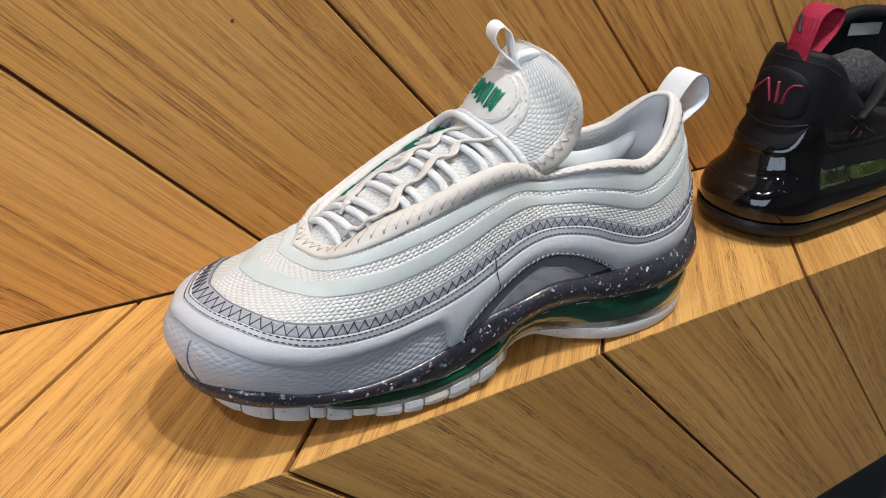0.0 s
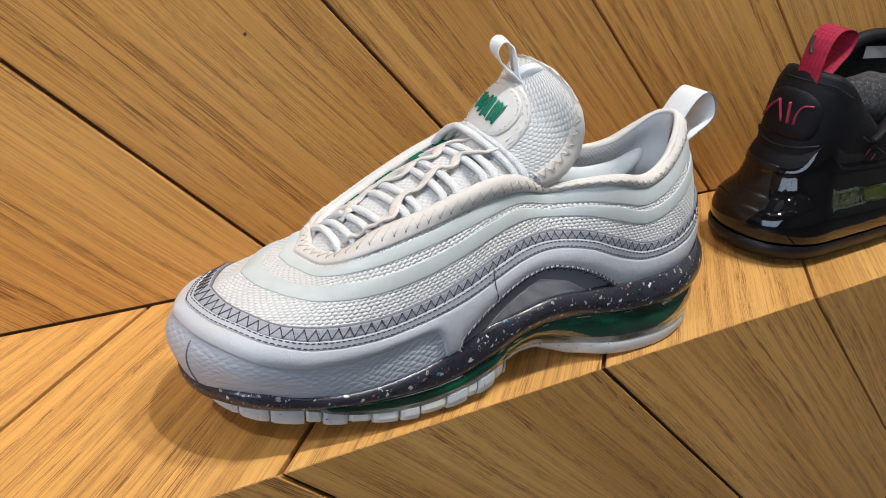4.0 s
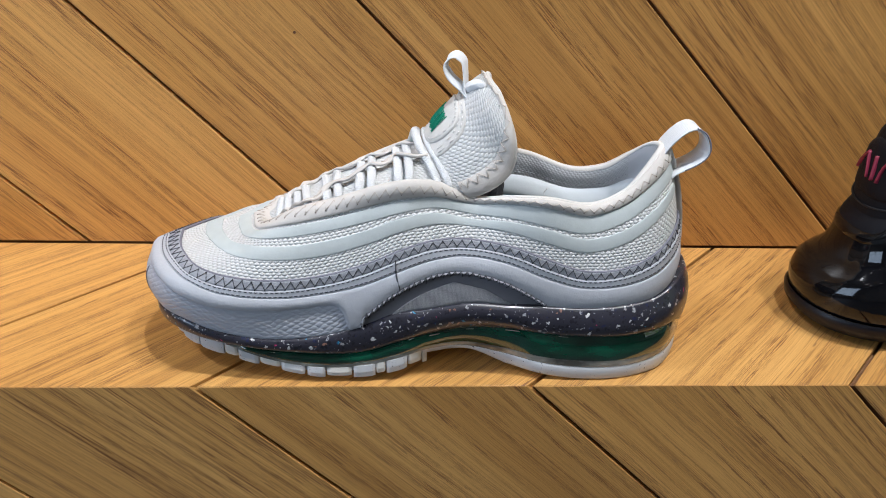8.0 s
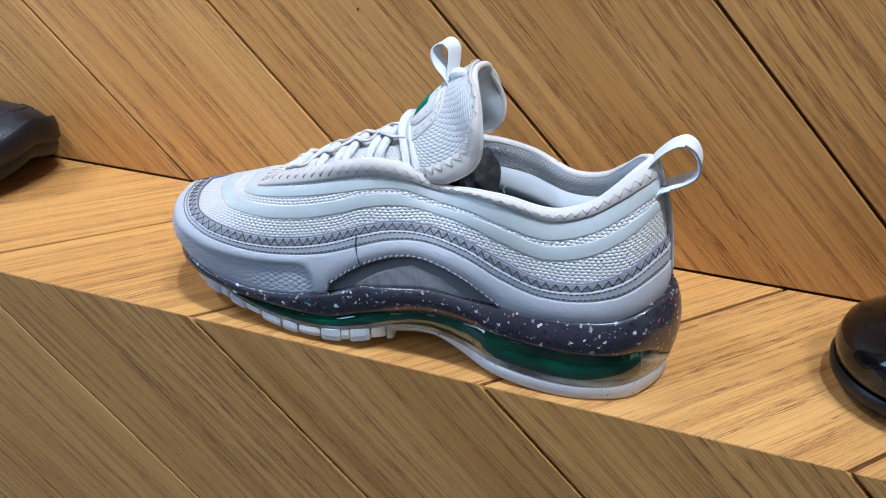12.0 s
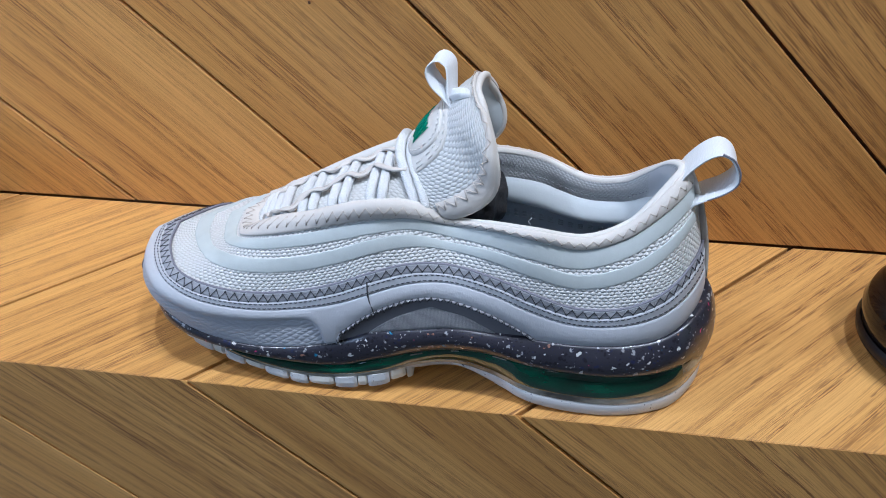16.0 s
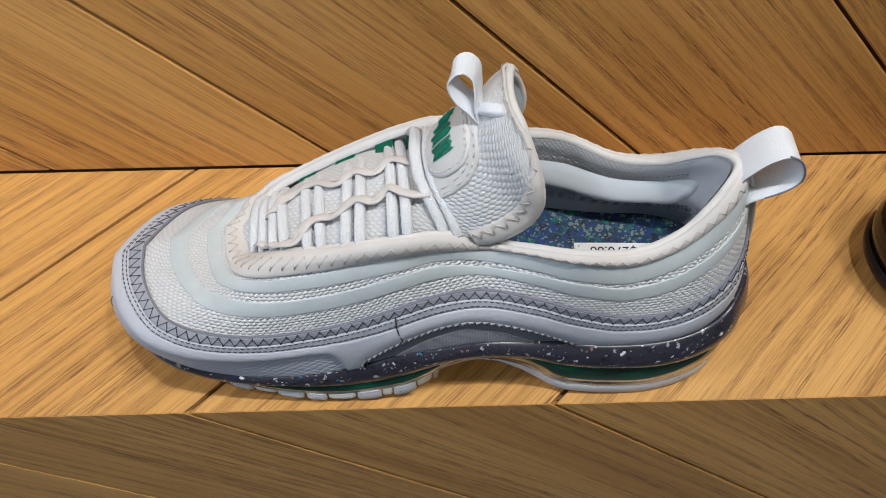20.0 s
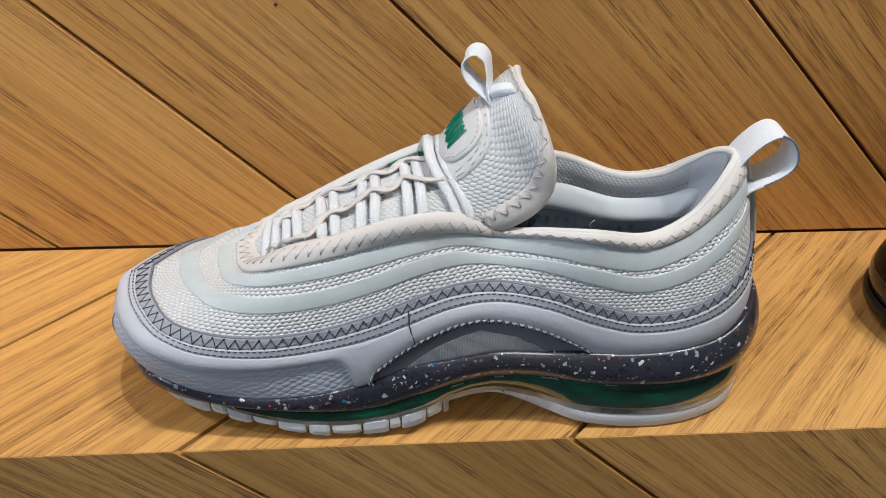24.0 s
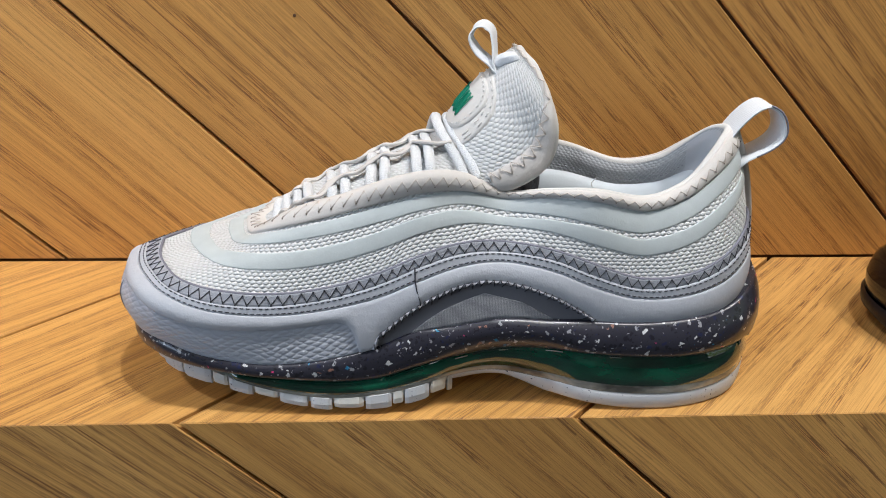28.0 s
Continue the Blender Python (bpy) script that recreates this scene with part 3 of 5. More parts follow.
def arc_steps(q_at, u0, u1, step):
    """Values of u that stand step metres apart along a seam."""
    u = np.linspace(u0, u1, 1200)
    p = surface(u, q_at(u))
    s = np.concatenate([[0], np.cumsum(np.linalg.norm(np.diff(p, axis=0), axis=1))])
    return np.interp(np.arange(0, s[-1], step), s, u)


shoe = tagged(new("running_shoe"), "pale grey and white mesh running shoe with a speckled sole", "shoe")
shoe.location = (0.12, 0.05, 0)
bpy.context.view_layer.update()
BACK = Matrix.Translation((-0.12, -0.05, 0))   # parts are modelled in the place's own coordinates


def settle(thing, back):
    """Set the parts of a thing that were modelled in the place's coordinates under its origin."""
    for o in thing.children:
        o.matrix_parent_inverse = back


ROUND = np.linspace(-17, 17, 341)[:-1]
# mesh upper
qs = np.linspace(0.0, 1.0, 40)
sheet("upper", surface(ROUND[:, None] + 0 * qs, qs[None] + 0 * ROUND[:, None]), WHITE_MESH, shoe, "white knitted mesh upper", loop=True, flip=FLIP < 0)
ends = np.linspace(-16.9, 16.9, 400)
zero = lambda u: 0 * u
# toe guard, its smooth ridge, the stitched strip and the grey band
guard = np.linspace(-6.9, 6.9, 150)
band("toe_guard", guard, zero, RIDGE, 0.0009, EMBOSS, shoe, "pale grey embossed toe guard", 12)


def over_lo(u):
    w = np.abs(u)
    hook = np.interp(w, (6.05, 6.3, 6.46, 6.57, 6.64, 6.68), (1, .97, .86, .60, .28, 0))
    return np.where(w < 6.95, RIDGE(u) * hook, np.where(w < 12.15, arch_q(u), 0))


band("side_overlay", np.concatenate([np.linspace(-16.9, -12.3, 40), np.linspace(-12.2, -6.1, 140), np.linspace(-6, 6, 120), np.linspace(6.1, 12.2, 140), np.linspace(12.3, 16.9, 40)]),
     over_lo, ST_BOT, 0.0021, PALE_GREY, shoe, "smooth pale grey overlay", 11, 0.0010)
band("stitched_strip", ends, ST_BOT, ZZ_BOT, 0.0019, PALE_GREY, shoe, "pale grey strip with double stitching", 6)
band("zigzag_band", ends, ZZ_BOT, ZZ_TOP, 0.0014, BAND_GREY, shoe, "grey suede band", 6)
tubes("edge_cord", [on_shoe(ends, ZZ_TOP(ends), 0.0008)], 0.0007, CORD_GREY, shoe, "dark grey corded edge", 6)
for side in (-1, 1):
    u = np.linspace(7.02, 12.1, 90) * side
    u = np.sort(u)
    pane = band("side_window", u, zero, lambda v: arch_q(v) + .01, 0.0004, WINDOW_GREY, shoe, "glossy mid-grey side window", 8)
    u = np.sort(np.linspace(7.9, 11.1, 60) * side)
    band("window_mesh", u, zero, lambda v: np.interp(np.abs(v), (7.9, 8.7, 9.6, 10.4, 11.1), (0.0, .10, .185, .12, .0)), 0.0008, WINDOW_MESH, pane, "grey mesh insert", 6)
# film stripes
for lo, hi in ((S1_BOT, S1_TOP), (S2_BOT, S2_TOP)):
    band("film_stripe", ends, lo, hi, 0.00035, MINT, shoe, "pale mint translucent stripe", 9, 0.0002, 0.0003)

# rim: cream trim, rolled edge
band("rim_trim", ROUND, TRIM, lambda u: 0 * u + 1.0, 0.0013, CREAM, shoe, "off-white soft rim trim", 10, 0.0011)
rim = surface(ROUND, 0 * ROUND + 1.0)
inward = np.stack([centre(0) * 0 + (np.clip(rim[:, 0], .055, .225) - rim[:, 0]), centre(rim[:, 0]) - rim[:, 1], 0 * rim[:, 0]], -1)
inward /= np.linalg.norm(inward, axis=1, keepdims=True)
wide = np.interp(ROUND, (-17, -11, -9, -7, -4, -2, 0, 9, 11, 17), (.0017, .0017, .0022, .0026, .0025, .0017, .0014, .0013, .0016, .0017))
ang = np.linspace(0, 2 * np.pi, 13)[:-1]
roll = rim[:, None] + inward[:, None] * (wide[:, None] * (0.8 + np.cos(ang)[None]))[..., None]
roll[..., 2] += wide[:, None] * np.sin(ang)[None] * 0.9 - 0.0008
roll = np.concatenate([roll, roll[:, :1]], 1)
sheet("rolled_rim", roll, WHITE_SOFT, shoe, "white padded rolled rim", loop=True)

# lining: throat sides and padded heel collar
depth = np.linspace(0, 1, 22)
low = loop_at(ROUND)[:, :3]
foot = np.stack([low[:, 0] + inward[:, 0] * .012, low[:, 1] + inward[:, 1] * .012, np.interp(np.abs(ROUND), (0, 8, 12, 17), (.045, .054, .059, .061))], -1)
top = rim + inward * (wide * 1.5)[:, None] - (0, 0, .0004)
lin = top[:, None] + (foot - top)[:, None] * depth[None, :, None]
swell = np.interp(np.abs(ROUND), (0, 10, 12.5, 17), (0, .001, .0045, .0045))[:, None] * (np.exp(-((depth - .55) / .16) ** 2) + .35 * np.exp(-((depth - .12) / .1) ** 2))[None]
lin += inward[:, None] * swell[..., None]
sheet("lining", lin, LINING, shoe, "cool grey textile lining", loop=True)
for side in (-1, 1):
    u = np.sort(np.linspace(10.0, 16.0, 60) * side)
    near = lambda t: np.stack([np.interp(u, ROUND, t[:, c]) for c in range(3)], -1)
    c_top, c_foot, c_in = near(top), near(foot), near(inward)
    f = np.linspace(0, 1, 9)
    run = np.clip((np.abs(u) - 13.0) / 3.0, -1, 1)
    half = .145 * np.sqrt(np.clip(1 - run ** 6, 0, 1))
    dd = .44 + half[:, None] * (2 * f - 1)[None]
    pts = c_top[:, None] + (c_foot - c_top)[:, None] * dd[..., None]
    lift = .0045 * np.exp(-((dd - .55) / .16) ** 2) * np.interp(np.abs(u), (10, 12.5), (.22, 1))[:, None] + (half / .145)[:, None] * (.0012 + .0030 * np.sin(np.pi * f) ** .6)[None] - .0003
    pts += c_in[:, None] * lift[..., None]
    sheet("heel_cushion", pts, PADDING, shoe, "pale satin heel cushion")
    u = np.sort(np.linspace(9.0, 16.3, 60) * side)
    c_top, c_foot, c_in = near(top), near(foot), near(inward)
    puff = np.interp(np.abs(u), (9, 10, 12.5), (0, .001, .0045))

    def deep(d, out):
        d = np.asarray(d)
        return c_top[:, None] + (c_foot - c_top)[:, None] * d[None, :, None] + c_in[:, None] * (out + puff[:, None] * np.exp(-((d - .55) / .16) ** 2)[None])[..., None]

    sheet("lower_lining", deep(np.linspace(.60, 1.0, 8), .0007), LOWER_LINING, shoe, "blue-grey lower lining")
    seams = deep((.70, .745, .79), .0011)
    tubes("lower_lining_stitching", [seams[k:k + 2, c] for c in range(3) for k in range(0, 59, 2)], .00026, THREAD_LINING, shoe, "grey rows of lining stitches", 4)

# smooth heel patch over the lining
u = np.linspace(15.2, 18.8, 40)
uw = np.where(u > 17, u - 34, u)
at = lambda d: np.stack([np.interp(uw, np.r_[ROUND, 17.0], np.r_[(top + (foot - top) * d + inward * (.0008 + .0045 * math.exp(-((d - .55) / .16) ** 2) + .0016 * math.exp(-((d - .12) / .1) ** 2)))[:, c], (top[0] + (foot[0] - top[0]) * d + inward[0] * (.0008 + .0045 * math.exp(-((d - .55) / .16) ** 2) + .0016 * math.exp(-((d - .12) / .1) ** 2)))[c]]) for c in range(3)], -1)
sheet("heel_patch", np.stack([at(d) for d in np.linspace(.03, .82, 16)], 1), HEEL_FILM, shoe, "smooth pale grey heel patch")

# stitched band of the lining below the rim
us = np.linspace(9.6, 16.9, 90)
for side in (-1, 1):
    at = lambda d: np.stack([np.interp(us * side, ROUND, (top + (foot - top) * d + inward * .0009)[:, c]) for c in range(3)], -1)
    a, b = at(.07), at(.17)
    zl = np.where((np.arange(len(us)) % 2)[:, None], a, b)
    line = at(.235)
    tubes("lining_stitching", [zl[k:k + 2] for k in range(len(us) - 1)] + [line[k:k + 2] for k in range(0, len(us) - 1, 2)], .00024, THREAD_LINING, shoe, "grey zigzag stitching of the lining", 4)

# insole with its price label
ins_u = ROUND[::4]
edge = np.stack([np.interp(ins_u, ROUND, foot[:, k]) for k in range(3)], -1)
mid = np.stack([np.clip(edge[:, 0], .02, .235), centre(edge[:, 0]), edge[:, 2] - .003], -1)
ring = edge[:, None] + (mid - edge)[:, None] * np.linspace(-.12, 1, 6)[None, :, None]
sheet("insole", ring, INSOLE, shoe, "blue and green flecked foam insole", loop=True)

# zigzag and row stitching
us = arc_steps(ZZ_BOT, -16.7, 16.7, .0025)
w = np.where(np.arange(len(us)) % 2, .86, .10)
zig_q = ZZ_BOT(us) + (ZZ_TOP(us) - ZZ_BOT(us)) * w
zig = on_shoe(us, zig_q, .0017)
tubes("zigzag_stitching", [zig[k:k + 2] for k in range(len(zig) - 1)], .00019, THREAD_GREY, shoe, "charcoal zigzag stitching", 4)
tubes("stitch_hole", [on_shoe(np.array([us[k] - .012, us[k] + .012]), zig_q[k] + np.zeros(2), .00165) for k in range(len(us))], .00042, THREAD_GREY, shoe, "dark needle holes", 5)
rows = []
for f in (.22, .80):
    seam = lambda u, f=f: ST_BOT(u) + (ZZ_BOT(u) - ST_BOT(u)) * f
    us = arc_steps(seam, -16.7, 16.7, .0026)
    for k in range(len(us) - 1):
        a = us[k] + (us[k + 1] - us[k]) * np.array([0, .35, .7])
        rows.append(on_shoe(a, seam(a), [.0017, .0022, .0017]))
tubes("row_stitching", rows, .00026, THREAD_GREY, shoe, "two rows of dark stitching", 4)
for side in (-1, 1):
    us = np.linspace(6.95, 12.1, 160) * side
    seam_q = np.maximum(arch_q(us) - .004, .004)
    tubes("window_cord", [on_shoe(us, seam_q, .0021 + .0003 * np.sin(np.arange(160) * 1.3))], .0007, BAND_GREY, shoe, "grey braided edge of the side window", 6)
whip = []
for side in (-1, 1):
    us = np.linspace(6.98, 12.05, 66) * side
    for k, uu in enumerate(us):
        q = max(arch_q(uu), .012)
        du = .05 * (1 if k % 2 else -.35)
        whip.append(on_shoe(np.array([uu - du, uu, uu + du]), np.array([q - (.022 if k % 3 else .034), q - .004, q + .014]), [.0010, .0033, .0030]))
tubes("window_stitching", whip, .00028, THREAD_GREY, shoe, "dark stitching round the side window", 4)
us = arc_steps(TRIM, -16.8, 16.8, .0028)
w = np.where(np.arange(len(us)) % 2, .66, .26)
tz = on_shoe(us, TRIM(us) + (1 - TRIM(us)) * w, .0025)
tubes("rim_stitching", [tz[k:k + 2] for k in range(len(tz) - 1)], .00021, CREAM_THREAD, shoe, "beige zigzag stitching", 4)
low = us[::2]
tubes("rim_needle_hole", [on_shoe(np.array([v - .010, v + .010]), TRIM(v) + (1 - TRIM(v)) * np.array([.24, .24]), .0021) for v in low], .00042, HOLE_BROWN, shoe, "brown needle holes", 5)
tubes("side_seam", [on_shoe(np.array([7.95, 7.98, 8.02, 8.10, 8.12]), np.array([.335, .26, .22, .17, .135]), [.0018, .0026, .0029, .0029, .0024])], .00032, THREAD_GREY, shoe, "dark side seam", 4)
tubes("toe_seam", [on_shoe(np.full(12, 1.02), np.linspace(.0, .30, 12), .0011)], .00035, CORD_GREY, shoe, "seam on the toe", 4)
tubes("heel_tape", [on_shoe(np.full(14, 17.0), np.linspace(.12, .96, 14), .0008)], .0035, CREAM, shoe, "off-white tape on the heel", 8, 0.35)

tubes("loose_thread", [smooth_path([(.1815, .0205, .1040), (.1812 - .0006, .0202 - .0006, .1040 + .0022), (.1812 + .0008, .0202 - .0016, .1040 + .0048)], 8)], .00018, WHITE_THREAD, shoe, "loose white thread end", 4)

# ---- sole ----
# at each row: lower edge of the foam, of the air bladder and of the outsole, and how far the sole stands out
SOLE = np.array([
    (.0232, .0232, .0190, .0010), (.0234, .0234, .0184, .0010), (.0230, .0230, .0166, .0010), (.0224, .0224, .0148, .0012), (.0216, .0200, .0128, .0014),
    (.0195, .0132, .0080, .0018), (.0180, .0095, .0032, .0020), (.0190, .0105, .0030, .0020), (.0245, .0142, .0060, .0022), (.0295, .0200, .0130, .0026),
    (.0335, .0222, .0172, .0030), (.0330, .0172, .0115, .0034), (.0302, .0116, .0045, .0040), (.0290, .0092, .0010, .0044), (.0284, .0086, .0002, .0048),
    (.0288, .0094, .0002, .0052), (.0290, .0120, .0006, .0066), (.0150, .0130, .0022, .0088)])


def pinch(u):
    """How far the sole is drawn in under the arch, 0 to 1."""
    w = np.minimum(np.abs(u), 34 - np.abs(u))
    return np.interp(w, (8, 8.35, 8.7, 9, 9.5, 10, 10.5, 11, 11.4, 11.7, 12.1), (0, .08, .28, .55, .86, 1, .95, .74, .42, .16, 0))


def sole_at(u):
    w = np.minimum(np.abs(u), 34 - np.abs(u))
    i = np.minimum(np.floor(w).astype(int), 16)
    f = (w - i)[..., None]
    a, b, c, d = (SOLE[np.clip(np.abs(i + k), 0, 17)] for k in (-1, 0, 1, 2))
    row = b + .5 * f * (c - a + f * (2 * a - 5 * b + 4 * c - d + f * (3 * (b - c) + d - a)))
    return row - pinch(u)[..., None] * (.0049, .0091, .0122, 0)


def sole_ring(u, stand, z):
    p = loop_at(u)[:, :3]
    t = loop_at(u + .03)[:, :2] - loop_at(u - .03)[:, :2]
    n = np.stack([t[:, 1], -t[:, 0]], -1)
    n /= np.linalg.norm(n, axis=1, keepdims=True)
    c = np.stack([np.clip(p[:, 0], .02, .22), centre(p[:, 0])], -1)
    n *= np.sign(((p[:, :2] - c) * n).sum(1))[:, None]
    return np.concatenate([p[:, :2] + n * np.asarray(stand)[:, None], np.asarray(z)[:, None]], 1)


so = sole_at(ROUND)
bz = loop_at(ROUND)[:, 2]
zs, zg, zo, st = so.T
h = bz - zs
REC = ((0, 2, 3, 4, 5, 6.5), (.0070, .0066, .0060, .0042, .0024, 0))
rec = np.interp(np.abs(ROUND), *REC)
bulge = np.interp(np.abs(ROUND), (7, 10, 13, 17), (0, .0012, .0020, .0020))
lip = np.interp(np.abs(ROUND), (11, 12.6, 15, 16.2, 17), (.0002, .0016, .0020, .0028, .0034))   # the foam cups the upper's heel
lap = np.interp(np.abs(ROUND), (11, 12.6, 17), (.05, .62, .66))
pf = pinch(ROUND)
foam = [sole_ring(ROUND, s - pf * .007 * k, z) for s, k, z in (
    (st * 0 - .006, 0, bz - .0002), (st * lap - .0006, 0, bz + lip * .8), (st * lap + .0004, 0, bz + lip), (st * (.35 + lap * .7) + .0006, 0, bz + lip * .55 - h * .03), (st * .92 + .0010 - rec * .02 + bulge * .5, .05, bz - h * .14), (st + .0012 - rec * .06 + bulge * .85, .18, bz - h * .34), (st + .0014 - rec * .14 + bulge, .42, bz - h * .58),
    (st + .0008 - rec * .42 + bulge * .92, .75, bz - h * .82), (st + .0002 - rec * .7 + bulge * .7, .97, zs + .0008), (st - .0008 - rec * .8 + bulge * .3, 1, zs), (st - .0030 - rec, 1.3, zs - .0002), (st - .012, 1.3, zs))]
sheet("midsole", np.stack(foam, 1), FOAM, shoe, "dark translucent midsole full of coloured flecks", loop=True, flip=True)
g = zs - zg
tuck = np.interp(np.abs(ROUND), (0, 3.9, 4.5, 5.2, 6.5), (.014, .012, .0030, .0018, 0))
air = [sole_ring(ROUND, s - tuck + bulge * .5 - pf * (.007 + .006 * k), zs - g * k) for s, k in ((st - .0035, -.05), (st - .0012, .08), (st + .0004, .35), (st + .0006, .6), (st - .0002, .78))]
air = np.stack(air, 1)
tint_end = int(np.argmin(np.abs(ROUND - 15.8)))
first = int(np.argmin(np.abs(ROUND + 15.8)))
bladder = sheet("air_bladder", air[first:tint_end + 1], AIR_GREEN, shoe, "glossy dark green air bladder", flip=True)
sheet("bladder_end", np.concatenate([air[tint_end:], air[:first + 1]]), AIR_CLEAR, bladder, "clear smoky rear end", flip=True)
for side in (-1, 1):
    for u0, u1 in ((9.0, 9.3), (10.0, 10.2), (11.0, 11.4), (12.5, 12.75)):
        u = np.linspace(u0, u1, 8) * side
        tab = sole_at(u)
        tubes("bladder_tab", [sole_ring(u, tab[:, 3] + .0008 - pinch(u) * .007, tab[:, 0] - .0005)], .00045, AIR_CLEAR, bladder, "clear moulded tab", 6, .6)
film = [sole_ring(ROUND, s - tuck + bulge * .4 - pf * .0128, z) for s, z in ((st - .0002, zs - g * .77), (st - .0002, zs - g * .82), (st + .0002, zs - g * .95), (st - .0002, zg), (st - .006, zg - .001))]
sheet("bladder_base", np.stack(film, 1), AIR_CLEAR, shoe, "clear smoky base of the bladder", loop=True, flip=True)
thick = np.interp(np.abs(ROUND), (0, 3.2, 4.2, 8.3, 8.9, 10.6, 11.4, 17), (.0034, .0034, .0044, .0044, .0038, .0036, 1, 1))
thick = np.minimum(thick, zg - zo)
thick = np.convolve(np.concatenate([thick[-4:], thick, thick[:4]]), np.ones(9) / 9, "valid")
sp = st - rec + np.interp(np.abs(ROUND), (0, 8.5, 9.2, 12, 17), (-.0016, -.0016, .0004, .0012, .0008))
plate = [sole_ring(ROUND, s - pf * k, z) for s, k, z in ((st - .006 - rec, .013, zg + .0008), (sp - .0008, .0128, zg + .0006), (sp, .0128, zg - thick * .15), (sp, .0145, zg - thick * .8), (sp - .0010, .0152, zg - thick), (st - .02, .0152, zg - thick))]
sheet("outsole", np.stack(plate, 1), RUBBER, shoe, "pale speckled rubber outsole", loop=True, flip=True)
# tread lugs, thick ones and thin ivory ones by turns
for side in (1, -1):
    for u0, u1, full in ((.9, 2.02, 1), (2.08, 3.06, 1), (3.12, 3.98, 1), (4.02, 4.32, 0), (4.36, 4.78, 1), (4.82, 5.22, 0), (5.26, 5.72, 1), (5.78, 6.15, 1), (6.19, 6.72, 0), (6.76, 7.35, 1), (7.38, 7.68, 0), (7.72, 8.36, 1), (8.40, 8.80, 0), (8.84, 8.98, 1)):
        u = np.linspace(u0, u1, 7) * side
        s = sole_at(u)
        k = np.array([0, .12, .3, .5, .7, .88, 1])
        ease = np.where((k == 0) | (k == 1), -.0007, 0) + .0006 - (0 if full else .0004) - np.interp(np.abs(u), *REC) - pinch(u) * .0142
        bot = s[:, 2] + (0 if full else .0012)
        zt = s[:, 1] + .0002
        rings = [sole_ring(u, s[:, 3] + a + ease, z) for a, z in ((-.014, zt), (0, zt), (.0006, (zt + bot) / 2), (.0002, bot + .0006), (-.0006, bot), (-.014, bot))]
        p = np.stack(rings, 1)
        n, m = p.shape[:2]
        faces = [(i * m + j, (i + 1) * m + j, (i + 1) * m + (j + 1) % m, i * m + (j + 1) % m) for i in range(n - 1) for j in range(m)]
        faces += [tuple(range(m))[::-1], tuple((n - 1) * m + j for j in range(m))]
        mesh_part("lug", p.reshape(-1, 3), faces, RUBBER if full else IVORY_RUBBER, shoe, "" if full else "thin ivory tread lug", smooth=False)

# ---- tongue ----
T_MID = np.array([(.034, .0560, .0715), (.058, .0566, .0880), (.080, .0567, .0990), (.096, .0568, .1063), (.112, .0565, .1130), (.121, .0560, .1185), (.130, .0555, .1308), (.1385, .0562, .1405), (.1470, .0570, .1495), (.1532, .0590, .1527)])
T_EDGE = np.array([(.038, .0470, .0710), (.060, .0350, .0862), (.080, .0290, .0955), (.098, .0262, .1010), (.118, .0262, .1012), (.134, .0265, .1000), (.1495, .0255, .1030), (.1630, .0278, .1129), (.1649, .0292, .1302), (.1592, .0420, .1475)])
TV = np.linspace(0, 9, 73)


def table_at(t, v):
    v = np.clip(v, 0, len(t) - 1 - 1e-6)
    i = np.floor(v).astype(int)
    f = (v - i)[..., None]
    a, b, c, d = (t[np.clip(i + k, 0, len(t) - 1)] for k in (-1, 0, 1, 2))
    return b + .5 * f * (c - a + f * (2 * a - 5 * b + 4 * c - d + f * (3 * (b - c) + d - a)))


def tongue_at(v, w, out=0.0):
    """A point of the tongue: v up it (0..9), w across (-1 near edge .. 1 far edge)."""
    v, w = np.broadcast_arrays(np.asarray(v, float), np.asarray(w, float))
    c, e = table_at(T_MID, v), table_at(T_EDGE, v)
    e = np.where((w > 0)[..., None], e * (1, -1, 1) + np.stack([-np.interp(v, (6.5, 8, 9), (0, .004, .004)), 2 * c[..., 1], 0 * v + np.interp(v, (0, 1, 4.2, 5.6, 7, 9), (-.004, -.013, -.012, .004, .004, 0))], -1), e)
    k = np.abs(w)
    a, b = k ** np.where((w > 0) & (v < 5), 1.25, 1.9), 1 - (1 - np.minimum(k, 1)) ** 1.45
    p = c + (e - c) * np.stack([a, b, a], -1)
    if np.any(out):
        eps = .02
        dv = tongue_at(v + eps, w) - tongue_at(v - eps, w)
        dw = tongue_at(v, w + eps) - tongue_at(v, w - eps)
        n = np.cross(dv, dw)
        n /= np.maximum(np.linalg.norm(n, axis=-1, keepdims=True), 1e-12)
        p = p + n * np.asarray(out)[..., None]
    return p


tw = np.linspace(-1, 1, 41)
V, W = np.meshgrid(TV, tw, indexing="ij")
puffy = .0010 * np.clip(1 - W ** 4, 0, 1)
outer, inner = tongue_at(V, W, puffy + .0006), tongue_at(V, W, -.0026 - 0 * W)
sheet("tongue", outer, TONGUE_MESH, shoe, "white padded knit tongue")
sheet("tongue_lining", inner, PADDING, shoe, "pale satin lining of the tongue", flip=True)
